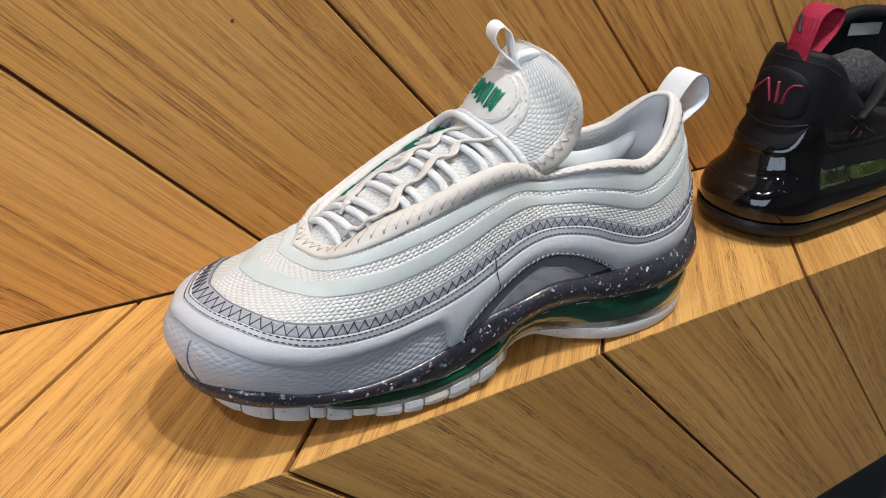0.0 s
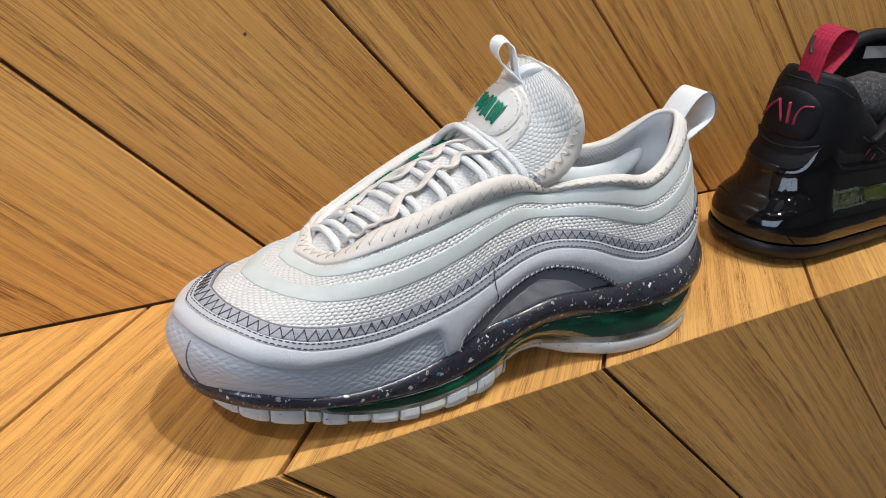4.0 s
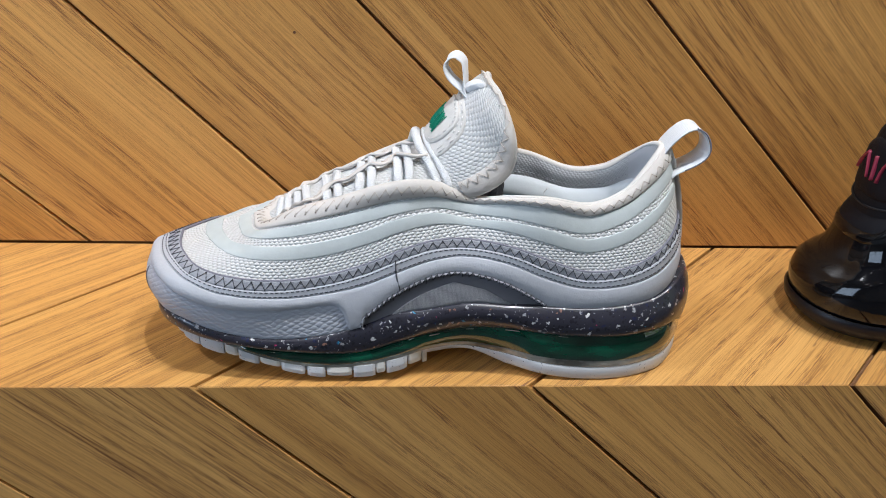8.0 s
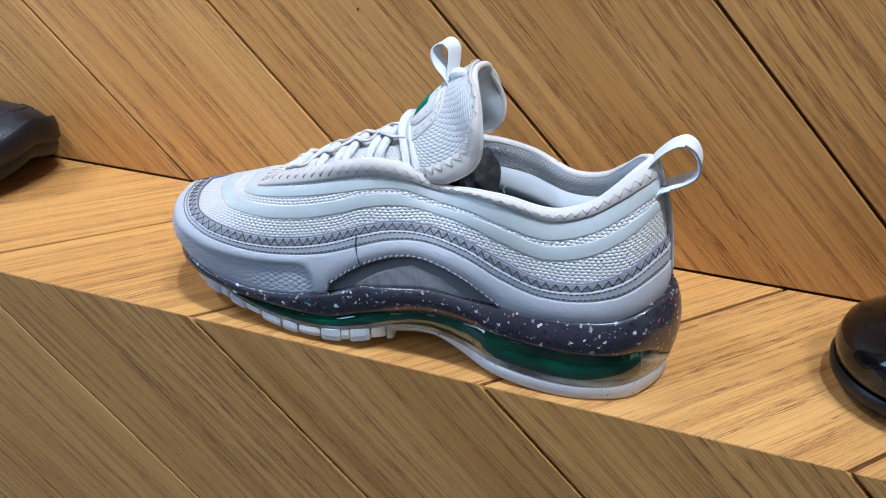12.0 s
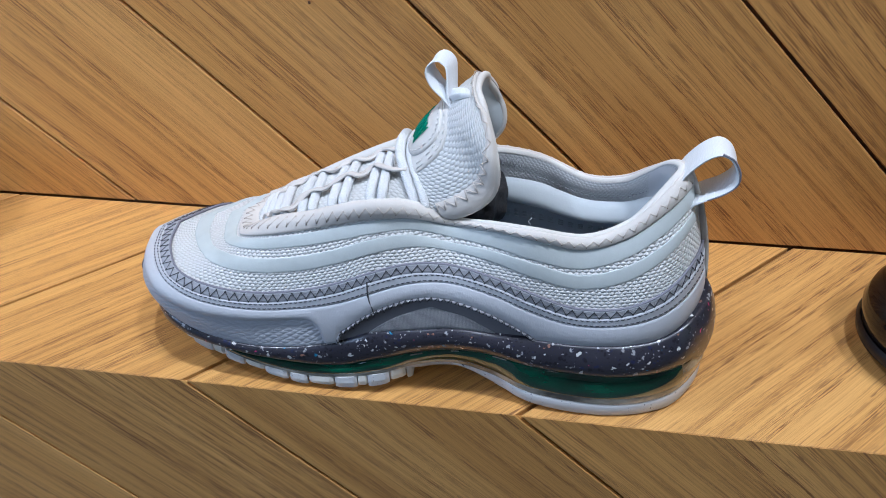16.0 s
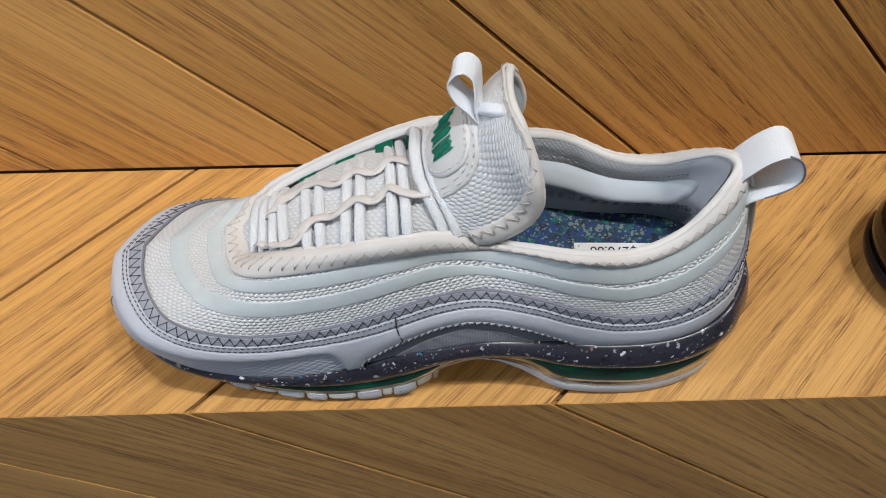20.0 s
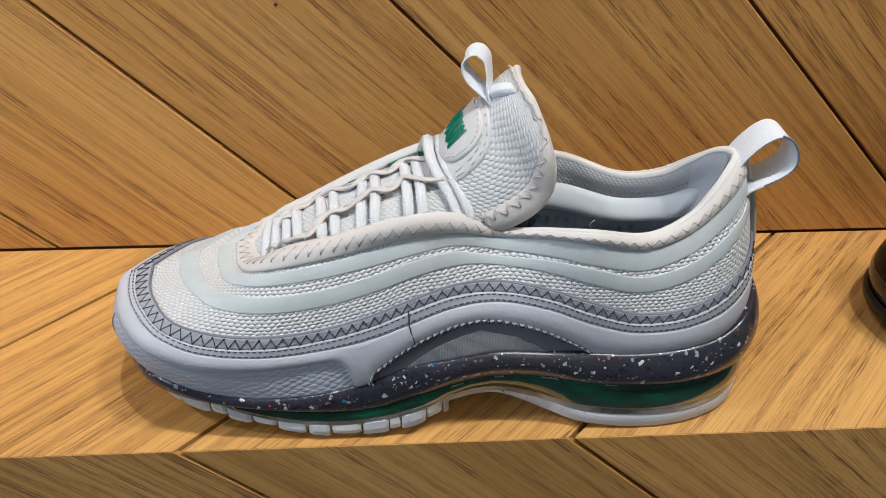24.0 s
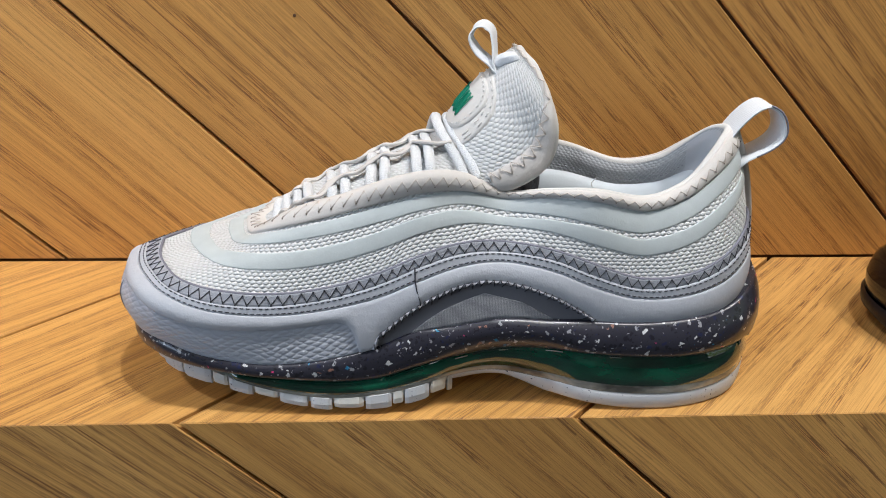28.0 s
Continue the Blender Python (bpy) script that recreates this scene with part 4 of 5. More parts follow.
# border trim of the upper half
b_v = np.concatenate([np.linspace(5.4, 8.95, 40), np.full(31, 9.0), np.linspace(8.95, 5.4, 40)])
b_w = np.concatenate([np.full(40, -1.0), np.linspace(-1, 1, 31), np.full(40, 1.0)])
f = np.linspace(0, 1, 6)
i_v = np.concatenate([np.linspace(5.4, 8.5, 40), np.full(31, 8.62), np.linspace(8.5, 5.4, 40)])
i_w = np.concatenate([np.full(40, -.84), np.linspace(-.84, .84, 31), np.full(40, .84)])
soften = lambda t: np.convolve(np.pad(t, 6, "edge"), np.ones(13) / 13, "valid")   # rounds the corners of the tip
b_v, b_w, i_v, i_w = soften(b_v), soften(b_w), soften(i_v), soften(i_w)
border = (tongue_at(b_v, b_w, .0005 + 0 * b_v) + tongue_at(b_v, b_w, -.0024 + 0 * b_v)) / 2
tubes("tongue_piping", [border], .0019, WHITE_SOFT, shoe, "white rolled edge of the tongue", 10)
tv, tww = b_v[:, None] + (i_v - b_v)[:, None] * f, b_w[:, None] + (i_w - b_w)[:, None] * f
sheet("tongue_trim", tongue_at(tv, tww, np.broadcast_to(np.array([.0012, .0022, .0024, .0024, .0022, .0008]), tv.shape)), CREAM, shoe, "off-white border of the tongue")
zz = np.linspace(0, len(b_v) - 1, 54)
zf = np.where(np.arange(54) % 2, .98, .52)
zv = np.interp(zz, np.arange(len(b_v)), b_v)
zw = np.interp(zz, np.arange(len(b_v)), b_w)
zv2, zw2 = np.interp(zz, np.arange(len(b_v)), i_v), np.interp(zz, np.arange(len(b_v)), i_w)
zp = tongue_at(zv + (zv2 - zv) * zf, zw + (zw2 - zw) * zf, .0028 + 0 * zf)
tubes("tongue_stitching", [zp[k:k + 2] for k in range(53)], .00021, CREAM_THREAD, shoe, "beige zigzag stitching", 4)

# badge on the tongue: two stitched tiers and a green embroidered sign
def oval(cv, cw, rv, rw, n=28, power=2.6):
    a = np.linspace(0, 2 * np.pi, n, endpoint=False)
    c, s = np.cos(a), np.sin(a)
    return cv + rv * np.sign(c) * np.abs(c) ** (2 / power), cw + rw * np.sign(s) * np.abs(s) ** (2 / power)


def patch(name, cv, cw, rv, rw, out, mat, label):
    v, w = oval(cv, cw, rv, rw)
    f = np.array([0, .35, .7, .93, 1, 1])
    o = np.array([out, out, out, out * .97, out * .8, .0004])
    vv, ww = cv + (v - cv)[:, None] * f, cw + (w - cw)[:, None] * f
    return sheet(name, tongue_at(vv, ww, np.broadcast_to(o, vv.shape)), mat, shoe, label, loop=True)


badge_base = patch("badge_base", 5.75, 0, 1.60, .52, .0022, WHITE_SOFT, "off-white badge base")
badge = patch("badge", 6.15, 0, .95, .38, .0032, WHITE_SOFT, "raised off-white badge")
for cv, rv, rw, o, owner in ((5.75, 1.49, .475, .0024, badge_base), (5.75, 1.30, .43, .0024, badge_base), (6.15, .85, .335, .0034, badge)):
    v, w = oval(cv, 0, rv, rw, 60)
    p = tongue_at(v, w, o + 0 * v)
    tubes("badge_stitching", [p[k:k + 2] for k in range(0, 59, 2)], .00022, WHITE_THREAD, owner, "white stitching", 4)["kind"] = "stuff"
# the sign: four plain embroidered blocks, no lettering
strokes = []
for w0, w1, v0, v1 in ((.215, .135, 5.86, 6.52), (.105, .060, 5.74, 6.40), (.030, -.060, 5.66, 6.46), (-.090, -.200, 5.64, 6.40)):
    count = max(3, round((w0 - w1) / .0125))
    for k in range(count):
        w = w0 + (w1 - w0) * k / (count - 1)
        low, high = v0 + .05 * (k // 3 % 2), v1 - .06 * (k // 2 % 2)
        strokes.append(tongue_at(np.linspace(low, high, 7), w + .006 * np.sin(np.linspace(0, 3, 7) + k), .0036 + np.zeros(7)))
tubes("embroidered_sign", strokes, .00036, GREEN_THREAD, badge, "emerald green embroidered sign", 6, .6)["kind"] = "stuff"

# ---- laces, webbing and loops ----


def throat(u, w, rise):
    n, fr = surface(u, 1.0 + 0 * u), surface(-u, 1.0 + 0 * u)
    w = np.asarray(w, float)
    p = (n + fr) / 2 + (fr - n) / 2 * w[..., None]
    p[..., 2] += rise * (1 - w ** 2) + np.interp(u, (4, 6, 8, 9), (.0005, .001, .002, .005)) * (1 - w ** 4)
    k = np.clip((w - .05) / .8, 0, 1)
    p[..., 2] -= np.interp(u, (2.5, 5, 8, 9), (.001, .0065, .0065, .004)) * k * k * (3 - 2 * k)   # below the far rim
    return p


LACE_ROWS = ((3.0, 2.6, .0), (3.9, 3.3, .0), (4.72, 3.95, .0), (5.15, 4.55, .0), (5.70, 5.40, .0), (6.0, 5.73, .0), (6.58, 6.50, .02), (6.92, 6.80, .02), (7.76, 7.50, .03), (8.12, 7.80, .03))
for n_u, f_u, bow in LACE_ROWS:
    w = np.linspace(-.99, .90, 17)
    u = n_u + (f_u - n_u) * (w + 1) / 2 + bow * np.sin((w + 1) * 1.6)
    p = throat(u, w, .0046)
    p[0, 2] -= .0035
    p[-1, 2] -= .003
    tubes("lace", [p], .0023, LACE, shoe, sides=10, flat=.72)
for s in (0, 1):
    x = .0052 * s
    p = smooth_path([(.1285 + x, .0262, .1050), (.1270 + x, .0290, .1095), (.1225 + x, .0365, .1160), (.1187 + x, .0450, .1202), (.1170 + x, .0560, .1222), (.1172 + x, .0660, .1212), (.1165 + x, .0740, .1165), (.1150 + x, .0810, .1080)], 22)
    tubes("lace", [p], .0025, LACE, shoe, "top lace wrapped over the tongue", 8, .7)
WEBBING = (((3.4, 4.5, 5.3, 5.75, 6.35, 6.8, 7.25, 7.65, 8.1, 8.7), (-.78, -.88, -.88, -.58, -.52, -.38, -.43, -.32, -.46, -.52)),
           ((3.9, 4.55, 5.2, 5.75, 6.3, 6.7, 7.2, 7.65, 8.1, 8.6), (-.14, -.08, .18, .22, .05, .15, .07, .18, .07, .0)))
for us, ws in WEBBING:
    u = np.linspace(us[0], us[-1], 70)
    w = smooth_path([(x, y) for x, y in zip(us, ws)], 400)
    w = np.interp(u, w[:, 0], w[:, 1])
    p = throat(u, w, .0046)
    over = sum(np.exp(-((u - (a + (b - a) * (w + 1) / 2)) / .2) ** 2) for a, b, _ in LACE_ROWS)
    p[:, 2] += .0002 + .0018 * np.clip(over, 0, 1)
    tubes("eyelet_webbing", [p], .0026, CREAM, shoe, "off-white wavy eyelet webbing", 10, .36)
    for u_s in (5.42, 6.28, 7.30):
        for dw in (-.035, .035):
            k = np.linspace(u_s - .11, u_s + .11, 4)
            q = np.stack([np.interp(k, u, p[:, c]) for c in range(3)], -1) + (0, dw * .025, .0010)
            tubes("webbing_stitch", [q], .00022, CREAM_THREAD, shoe, sides=4)
for u0, u1 in ((5.2, 5.62), (6.12, 6.62), (7.18, 7.66), (8.05, 8.35)):
    u = np.linspace(u0, u1, 6)
    f = np.linspace(0, 1, 6)
    hi, lo = surface(-u, 1 + 0 * u) + (0, -.0040, -.0010), throat(u, .5 + 0 * u, .0040) + (0, 0, -.0004)
    p = hi[:, None] + (lo - hi)[:, None] * f[None, :, None]
    sheet("green_loop", p, GREEN_CLOTH, shoe, "dark green webbing loop")


STITCHES = ("stitch", "embroidered")
for o in shoe.children:
    if any(k in o.name for k in STITCHES):
        o["kind"] = "stuff"


def ribbon(name, path, width, thick, mat, label, axis=(0, 1, 0), n=48, lean=0.0):
    p = smooth_path(path, n)
    ax = np.asarray(axis, float)
    t = np.gradient(p, axis=0)
    t /= np.linalg.norm(t, axis=1, keepdims=True)
    nn = np.cross(t, ax)
    nn /= np.linalg.norm(nn, axis=1, keepdims=True)
    wv = np.cross(nn, t)
    c = [(-.5, .5), (-.46, .85), (.46, .85), (.5, .5), (.5, -.5), (.46, -.85), (-.46, -.85), (-.5, -.5)]
    r = np.stack([p + wv * width * a + nn * thick * b for a, b in c], 1)
    r = np.concatenate([r, r[:, :1]], 1)
    return sheet(name, r, mat, shoe, label)


ribbon("tongue_loop", [(x + .0018, y - .0006, z - .0034) for x, y, z in ((.1440, .0530, .1400), (.1425, .0535, .1460), (.1405, .0560, .1520), (.1400, .0590, .1590), (.1390, .0610, .1640), (.1355, .0620, .1665), (.1318, .0615, .1650), (.1303, .0600, .1610), (.1330, .0580, .1560), (.1380, .0560, .1520), (.1420, .0540, .1485), (.1460, .0520, .1465), (.1490, .0500, .1450))],
       .0105, .0005, RIBBON, "white grosgrain pull loop", (.25, 1, .15))
tab_v, tab_w = np.linspace(7.45, 8.5, 14)[:, None], np.linspace(.05, -.10, 8)[None]
tab_w = tab_w - .25 * (tab_v - 7.45)
tab_o = .0030 + .0016 * np.sin(np.linspace(0, np.pi, 14))[:, None] + 0 * tab_w
tab_o[:, 0] = tab_o[:, -1] = .0018
tab_o[-1] = .0016
sheet("loop_tab", tongue_at(tab_v + 0 * tab_w, tab_w, tab_o), RIBBON, shoe, "white ribbed tab of the pull loop")
ribbon("heel_loop", [(x, y, z - .0016) for x, y, z in ((.2440, .0468, .1142), (.2455, .0468, .1205), (.2490, .0468, .1265), (.2545, .0470, .1322), (.2600, .0472, .1345), (.2650, .0472, .1320), (.2682, .0466, .1260), (.2680, .0462, .1205), (.2635, .0458, .1160), (.2570, .0458, .1125), (.2520, .0460, .1090), (.2505, .0462, .1030))],
                 .0175, .0006, RIBBON, "white grosgrain heel pull loop", (.05, 1, -.02))
tubes("loop_edge", [(0, 0, -.0006) + smooth_path([(.2600, .0387, .1345), (.2651, .0385, .1318), (.2685, .0379, .1260), (.2683, .0375, .1203), (.2637, .0371, .1156), (.2572, .0371, .1120)], 20)], .00045, CORD_GREY, shoe, "dark edging of the heel loop", 5)
settle(shoe, BACK)

# price label and dark stuffing inside the shoe
bm = bmesh.new()
bmesh.ops.create_cube(bm, size=1)
bmesh.ops.scale(bm, vec=(.056, .016, .0006), verts=bm.verts)
tag_ob = part("price_label", bm, PAPER, None, smooth=False)
tag_ob.matrix_world = pose(.2150, .0388, .0692, 4, 0, 178)
tagged(tag_ob, "white price sticker lying on the insole", "label")
fc = bpy.data.curves.new("price_text", "FONT")
fc.body, fc.size, fc.extrude, fc.align_x, fc.align_y = "$270.00", .0066, .0001, "CENTER", "CENTER"
ft = new("price_text", fc)
ft.data.materials.append(INK)
bpy.context.view_layer.update()
me = bpy.data.meshes.new_from_object(ft.evaluated_get(bpy.context.evaluated_depsgraph_get()))
bpy.data.objects.remove(ft)
txt = new("price_text", me)
txt.parent = tag_ob
txt.location = (.0105, -.0035, .0005)
bm = bmesh.new()
bmesh.ops.create_icosphere(bm, subdivisions=4, radius=1)
for v in bm.verts:
    d = 1 + .22 * noise.noise(v.co * 2.3) + .10 * noise.noise(v.co * 6.1)
    v.co = Vector((v.co.x * .013, v.co.y * .014, v.co.z * .020)) * d
stuffing = part("shoe_stuffing", bm, DARK_STUFF)
stuffing.location = (.1535, .066, .086)
tagged(stuffing, "charcoal crumpled stuffing inside the white shoe", "stuffing")


# ---- the two black shoes beside it ----
GLOSS_BLACK = leather("gloss_black_plastic", (0.004, 0.004, 0.005), 0.04, 60, 0.0004, 0.3, 0.5)
MATTE_BLACK = leather("matte_black_synthetic", (0.006, 0.006, 0.009), 0.6, 1300, 0.0003, 0.3, 0.22)
BLACK_MESH = fabric("black_mesh", (0.016, 0.016, 0.019), (0.005, 0.005, 0.006), 420, 0.0008)
BLACK_RUBBER = leather("black_rubber", (0.007, 0.007, 0.010), 0.42, 700, 0.0002, 0.3, 0.3)
BLACK_LEATHER = leather("black_grained_leather", (0.009, 0.010, 0.015), 0.42, 520, 0.0004, 0.3, 0.3)
RED_RIBBON = fabric("red_webbing", (0.42, 0.02, 0.06), (0.25, 0.01, 0.035), 1700, 0.0002, 0.7, (0.2, 0.2, 1))
SIZE_TAG = leather("pale_grey_print_tag", (0.30, 0.30, 0.30), 0.6, 700, 0.0002, 0.5)
RED_PRINT = plain("dark_red_print", (0.28, 0.022, 0.055), 0.5)
PINK_PRINT = plain("pale_pink_print", (0.50, 0.36, 0.38), 0.5)
DARK_THREAD = plain("black_thread", (0.010, 0.010, 0.012), 0.7)
GREY_SPECKLE = speckled("dark_grey_sockliner", (0.028, 0.028, 0.032), [(0, (0.05, 0.05, 0.058)), (0.4, (0.012, 0.012, 0.014)), (0.8, (0.08, 0.08, 0.09))], 0.8, 0, 420, 0.8)


def plan(a, xh, hw, length, cy, toe=1.0, power=2.15):
    """Outline of a shoe at one level: a in 0..2 pi from the heel's middle, round by the near side."""
    c, s = np.cos(a), np.sin(a)
    back = c > 0
    rx = np.where(back, hw * 1.15, length - hw * 1.15)
    x = xh + hw * 1.15 - rx * np.sign(c) * np.abs(c) ** (2 / power)
    return np.stack([x, cy - hw * np.sign(s) * np.abs(s) ** (2 / power)], -1)


ALL = np.linspace(0, 2 * np.pi, 120, endpoint=False)


def loft(name, levels, mat, parent, label="", wave=None, a=ALL, loop=True):
    """Skin over levels of (heel x, half width, length, centre y, z); wave(a, k) lifts level k."""
    rings = []
    for k, (xh, hw, ln, cy, z) in enumerate(levels):
        p = plan(a, xh, hw, ln, cy)
        rings.append(np.concatenate([p, (z + (wave(a, k) if wave else 0 * a))[:, None]], 1))
    return sheet(name, np.stack(rings, 1), mat, parent, label, loop=loop, flip=False)


black = tagged(new("air_cushion_shoe"), "black shoe with glossy heel bubble and red pull loop", "shoe")
CY = .0720
loft("outsole", [(.380, .028, .26, CY, .0010), (.371, .034, .275, CY, .0012), (.361, .0390, .290, CY, .0050), (.3556, .0420, .297, CY, .0100), (.3546, .0430, .298, CY, .0150), (.3562, .0420, .295, CY, .0168)], BLACK_RUBBER, black, "black rubber outsole")
loft("heel_bubble", [(.3585, .0405, .292, CY, .0160), (.3560, .0428, .298, CY, .0185), (.3551, .0437, .300, CY, .0260), (.3575, .0428, .300, CY, .0345), (.3622, .0402, .296, CY, .0392), (.3676, .0370, .290, CY, .0435), (.3712, .0346, .286, CY, .0485), (.3730, .0332, .283, CY, .0545), (.3742, .0324, .280, CY, .0610)], GLOSS_BLACK, black, "glossy black air bubble",
     wave=lambda a, k: (k / 8.0) * .012 * np.sin(np.clip(a - .5, 0, 1.6) / 1.6 * np.pi))
loft("heel_cup", [(.3745, .0328, .280, CY, .0585), (.3748, .0328, .281, CY, .0635), (.3764, .0320, .280, CY, .0690), (.3786, .0311, .279, CY, .0730), (.3800, .0304, .278, CY, .0745)], MATTE_BLACK, black, "matte black heel cup",
     wave=lambda a, k: .010 * np.exp(-((a - 1.15) / .45) ** 2))
loft("heel_cage", [(.3745, .0325, .280, CY, .0570), (.3736, .0332, .282, CY, .0610), (.3742, .0330, .282, CY, .0650), (.3765, .0314, .280, CY, .0670)], GLOSS_BLACK, black, "glossy black heel cage",
     wave=lambda a, k: .020 * np.exp(-((a - 1.15) / .35) ** 2) * (k / 3.0))


def drop(a, k):
    """The collar falls towards the middle of the shoe."""
    c = np.cos(a)
    x = .034 - np.where(c > 0, .034, .235) * np.sign(c) * np.abs(c) ** .93
    return -np.interp(x, (0, .010, .022, .034, .060, .085, .12, .2), (0, .0015, .008, .018, .036, .047, .056, .058)) * (max(k, 0) / 6.0) ** 1.5


loft("upper", [(.3795, .0306, .278, CY, .0600), (.3795, .0308, .280, CY, .0720), (.3803, .0312, .278, CY, .0840), (.3818, .0313, .274, CY, .0970), (.3830, .0308, .270, CY, .1090), (.3850, .0298, .266, CY, .1190), (.3895, .0278, .258, CY, .1275)], MATTE_BLACK, black, "matte black upper", wave=drop)
loft("collar_rim", [(.3890, .0280, .258, CY, .1268), (.3902, .0270, .256, CY, .1292), (.3945, .0246, .250, CY, .1298), (.3985, .0225, .246, CY, .1268), (.4000, .0213, .244, CY, .1170)], MATTE_BLACK, black, "padded black collar", wave=lambda a, k: drop(a, 6))
loft("lining", [(.4000, .0213, .244, CY, .1170), (.4015, .0210, .240, CY, .1000), (.4030, .0215, .236, CY, .0720)], BLACK_MESH, black, "black textile lining", wave=lambda a, k: drop(a, 6) * (1 - k / 2.2))
bm = bmesh.new()
bmesh.ops.create_uvsphere(bm, u_segments=32, v_segments=16, radius=1)
for v in bm.verts:
    v.co = (v.co.x * .040, v.co.y * .018, v.co.z * .020 + .003 * noise.noise(v.co * 3))
filler = part("sockliner", bm, GREY_SPECKLE, black, "dark grey flecked sockliner")
filler.location = (.470, CY + .002, .100)
loft("insole", [(.390, .030, .262, CY, .0690), (.410, .015, .22, CY, .0660), (.440, .001, .10, CY, .0650)], BLACK_MESH, black, "black insole")
arch = smooth_path([(.440, .097, .098), (.455, .0985, .116), (.470, .0985, .131), (.488, .0970, .1395), (.512, .0920, .1415), (.540, .0840, .138), (.570, .075, .128)], 40)
tubes("far_collar", [arch], .0055, MATTE_BLACK, black, "padded black far collar", 12)
curtain = np.stack([arch + np.array([0, .002, -1.0]) * k for k in np.linspace(0, .055, 6)], 1)
sheet("far_quarter", curtain, BLACK_MESH, black, "black lining of the far side")
tag = np.array([[(x, .0925 - (x - .488) * .13, z) for z in (.1255, .1345)] for x in np.linspace(.486, .520, 8)])
sheet("size_tag", tag, SIZE_TAG, black, "pale grey size tag")
rib = lambda pts, w, mat, label, name: ribbon(name, pts, w, .0006, mat, label, (0, 1, .05))
old_shoe = shoe
shoe = black
rib([(x + .003, y - .0035, z + .001) for x, y, z in ((.3860, .0720, .1180), (.3870, .0722, .1260), (.3895, .0730, .1370), (.3945, .0740, .1480), (.4030, .0750, .1535), (.4140, .0755, .1540), (.4215, .0755, .1500), (.4180, .0750, .1400), (.4080, .0745, .1310), (.3980, .0735, .1230))], .0165, RED_RIBBON, "red webbing heel loop", "pull_loop")
tubes("loop_print", [smooth_path([(.3885, .0700, .1400), (.3915, .0735, .1440), (.3960, .0765, .1500)], 8)], .0012, DARK_THREAD, black, "black printed tick", 6, .25)
shoe = old_shoe


def on_heel(a, z, out=.0006):
    """A point on the black upper at the angle a and height z."""
    z = np.asarray(z)
    levels = (.072, .084, .097, .109, .119, .1275)
    xh, hw = np.interp(z, levels, (.3795, .3803, .3818, .383, .385, .3895)), np.interp(z, levels, (.0308, .0312, .0313, .0308, .0298, .0278))
    return np.concatenate([plan(np.asarray(a), xh - out, hw + out, .275, CY), np.asarray(z)[..., None]], -1)


# padded panel under the print
pa, pr = np.linspace(0, 2 * np.pi, 48, endpoint=False)[:, None], np.array([0, .4, .7, .86, .95, 1.0])[None]
po = np.array([.0022, .0022, .0020, .0016, .0008, -.0004])[None] + 0 * pa
pc, ps = np.sign(np.cos(pa)) * np.abs(np.cos(pa)) ** .7, np.sign(np.sin(pa)) * np.abs(np.sin(pa)) ** .7
sheet("heel_panel", on_heel(.02 + .72 * pr * pc, .1010 + .0165 * pr * ps - .004 * (pr * pc) ** 2, po), MATTE_BLACK, black, "padded black heel panel", loop=True)
for pts in ([(-.52, .0945), (-.36, .102), (-.16, .1085)], [(-.16, .1085), (-.08, .102), (0.0, .0945)], [(.06, .1085), (.09, .1015), (.12, .0945)], [(.24, .0945), (.25, .102), (.33, .1075), (.52, .1085)]):
    p = smooth_path([on_heel(np.array(a), np.array(z), .0024) for a, z in pts], 8)
    tubes("heel_print", [p], .0015, RED_PRINT, black, "dark red raised print", 8, .5)
for k in range(5):
    p = on_heel(np.array([1.640 + k * .034, 1.652 + k * .034]), np.array([.0735 - k * .0046, .0785 - k * .0046]), .0012)
    tubes("side_print", [p], .0006, RED_PRINT, black, "small dark red print", 5, .5)
a = np.linspace(-.85, .85, 60)
tubes("panel_seam", [on_heel(a, .0830 - .004 * np.cos(a * 2.0))], .0007, DARK_THREAD, black, "seam of the heel panel", 5)
a = np.linspace(-.35, 1.2, 80)
tubes("top_stitching", [on_heel(np.array([x, x + .014]), np.array([.1235, .1235]) + drop(np.array([x]), 6)[0] * .98) for x in a[::1]], .0004, DARK_THREAD, black, "row of black stitches", 4)

strap = smooth_path([(.436, .0400, .084), (.450, .0425, .0905), (.466, .0475, .0965), (.484, .056, .103), (.500, .066, .107)], 24)
tubes("lacing_strap", [strap], .0048, MATTE_BLACK, black, "black lacing strap", 10, .45)
tick = smooth_path([(.4800, .0375, .0415), (.4900, .0372, .0375), (.5050, .0372, .0400), (.5250, .0376, .0480)], 16)
tubes("side_tick", [tick], .0028, PINK_PRINT, black, "pale pink printed tick", 8, .3, up=(0, 0, 1))
a = np.linspace(1.60, 2.2, 60)
tubes("quarter_seam", [on_heel(np.array([x, x + .006]), np.interp(x, (1.60, 1.72, 1.9, 2.2), (.088, .074, .058, .045)) + np.zeros(2), .0010) for x in a], .0005, DARK_THREAD, black, "black stitched seam of the quarter", 4)

left = tagged(new("leather_trainer"), "black grained leather trainer, toe towards the white shoe", "shoe")
LX, LY = -.206, .110   # toe tip


def toe_plan(a, tip, hw, length, cy):
    p = plan(a, 0, hw, length, 0, power=2.3)
    return np.stack([tip - p[:, 0], cy + p[:, 1]], -1)


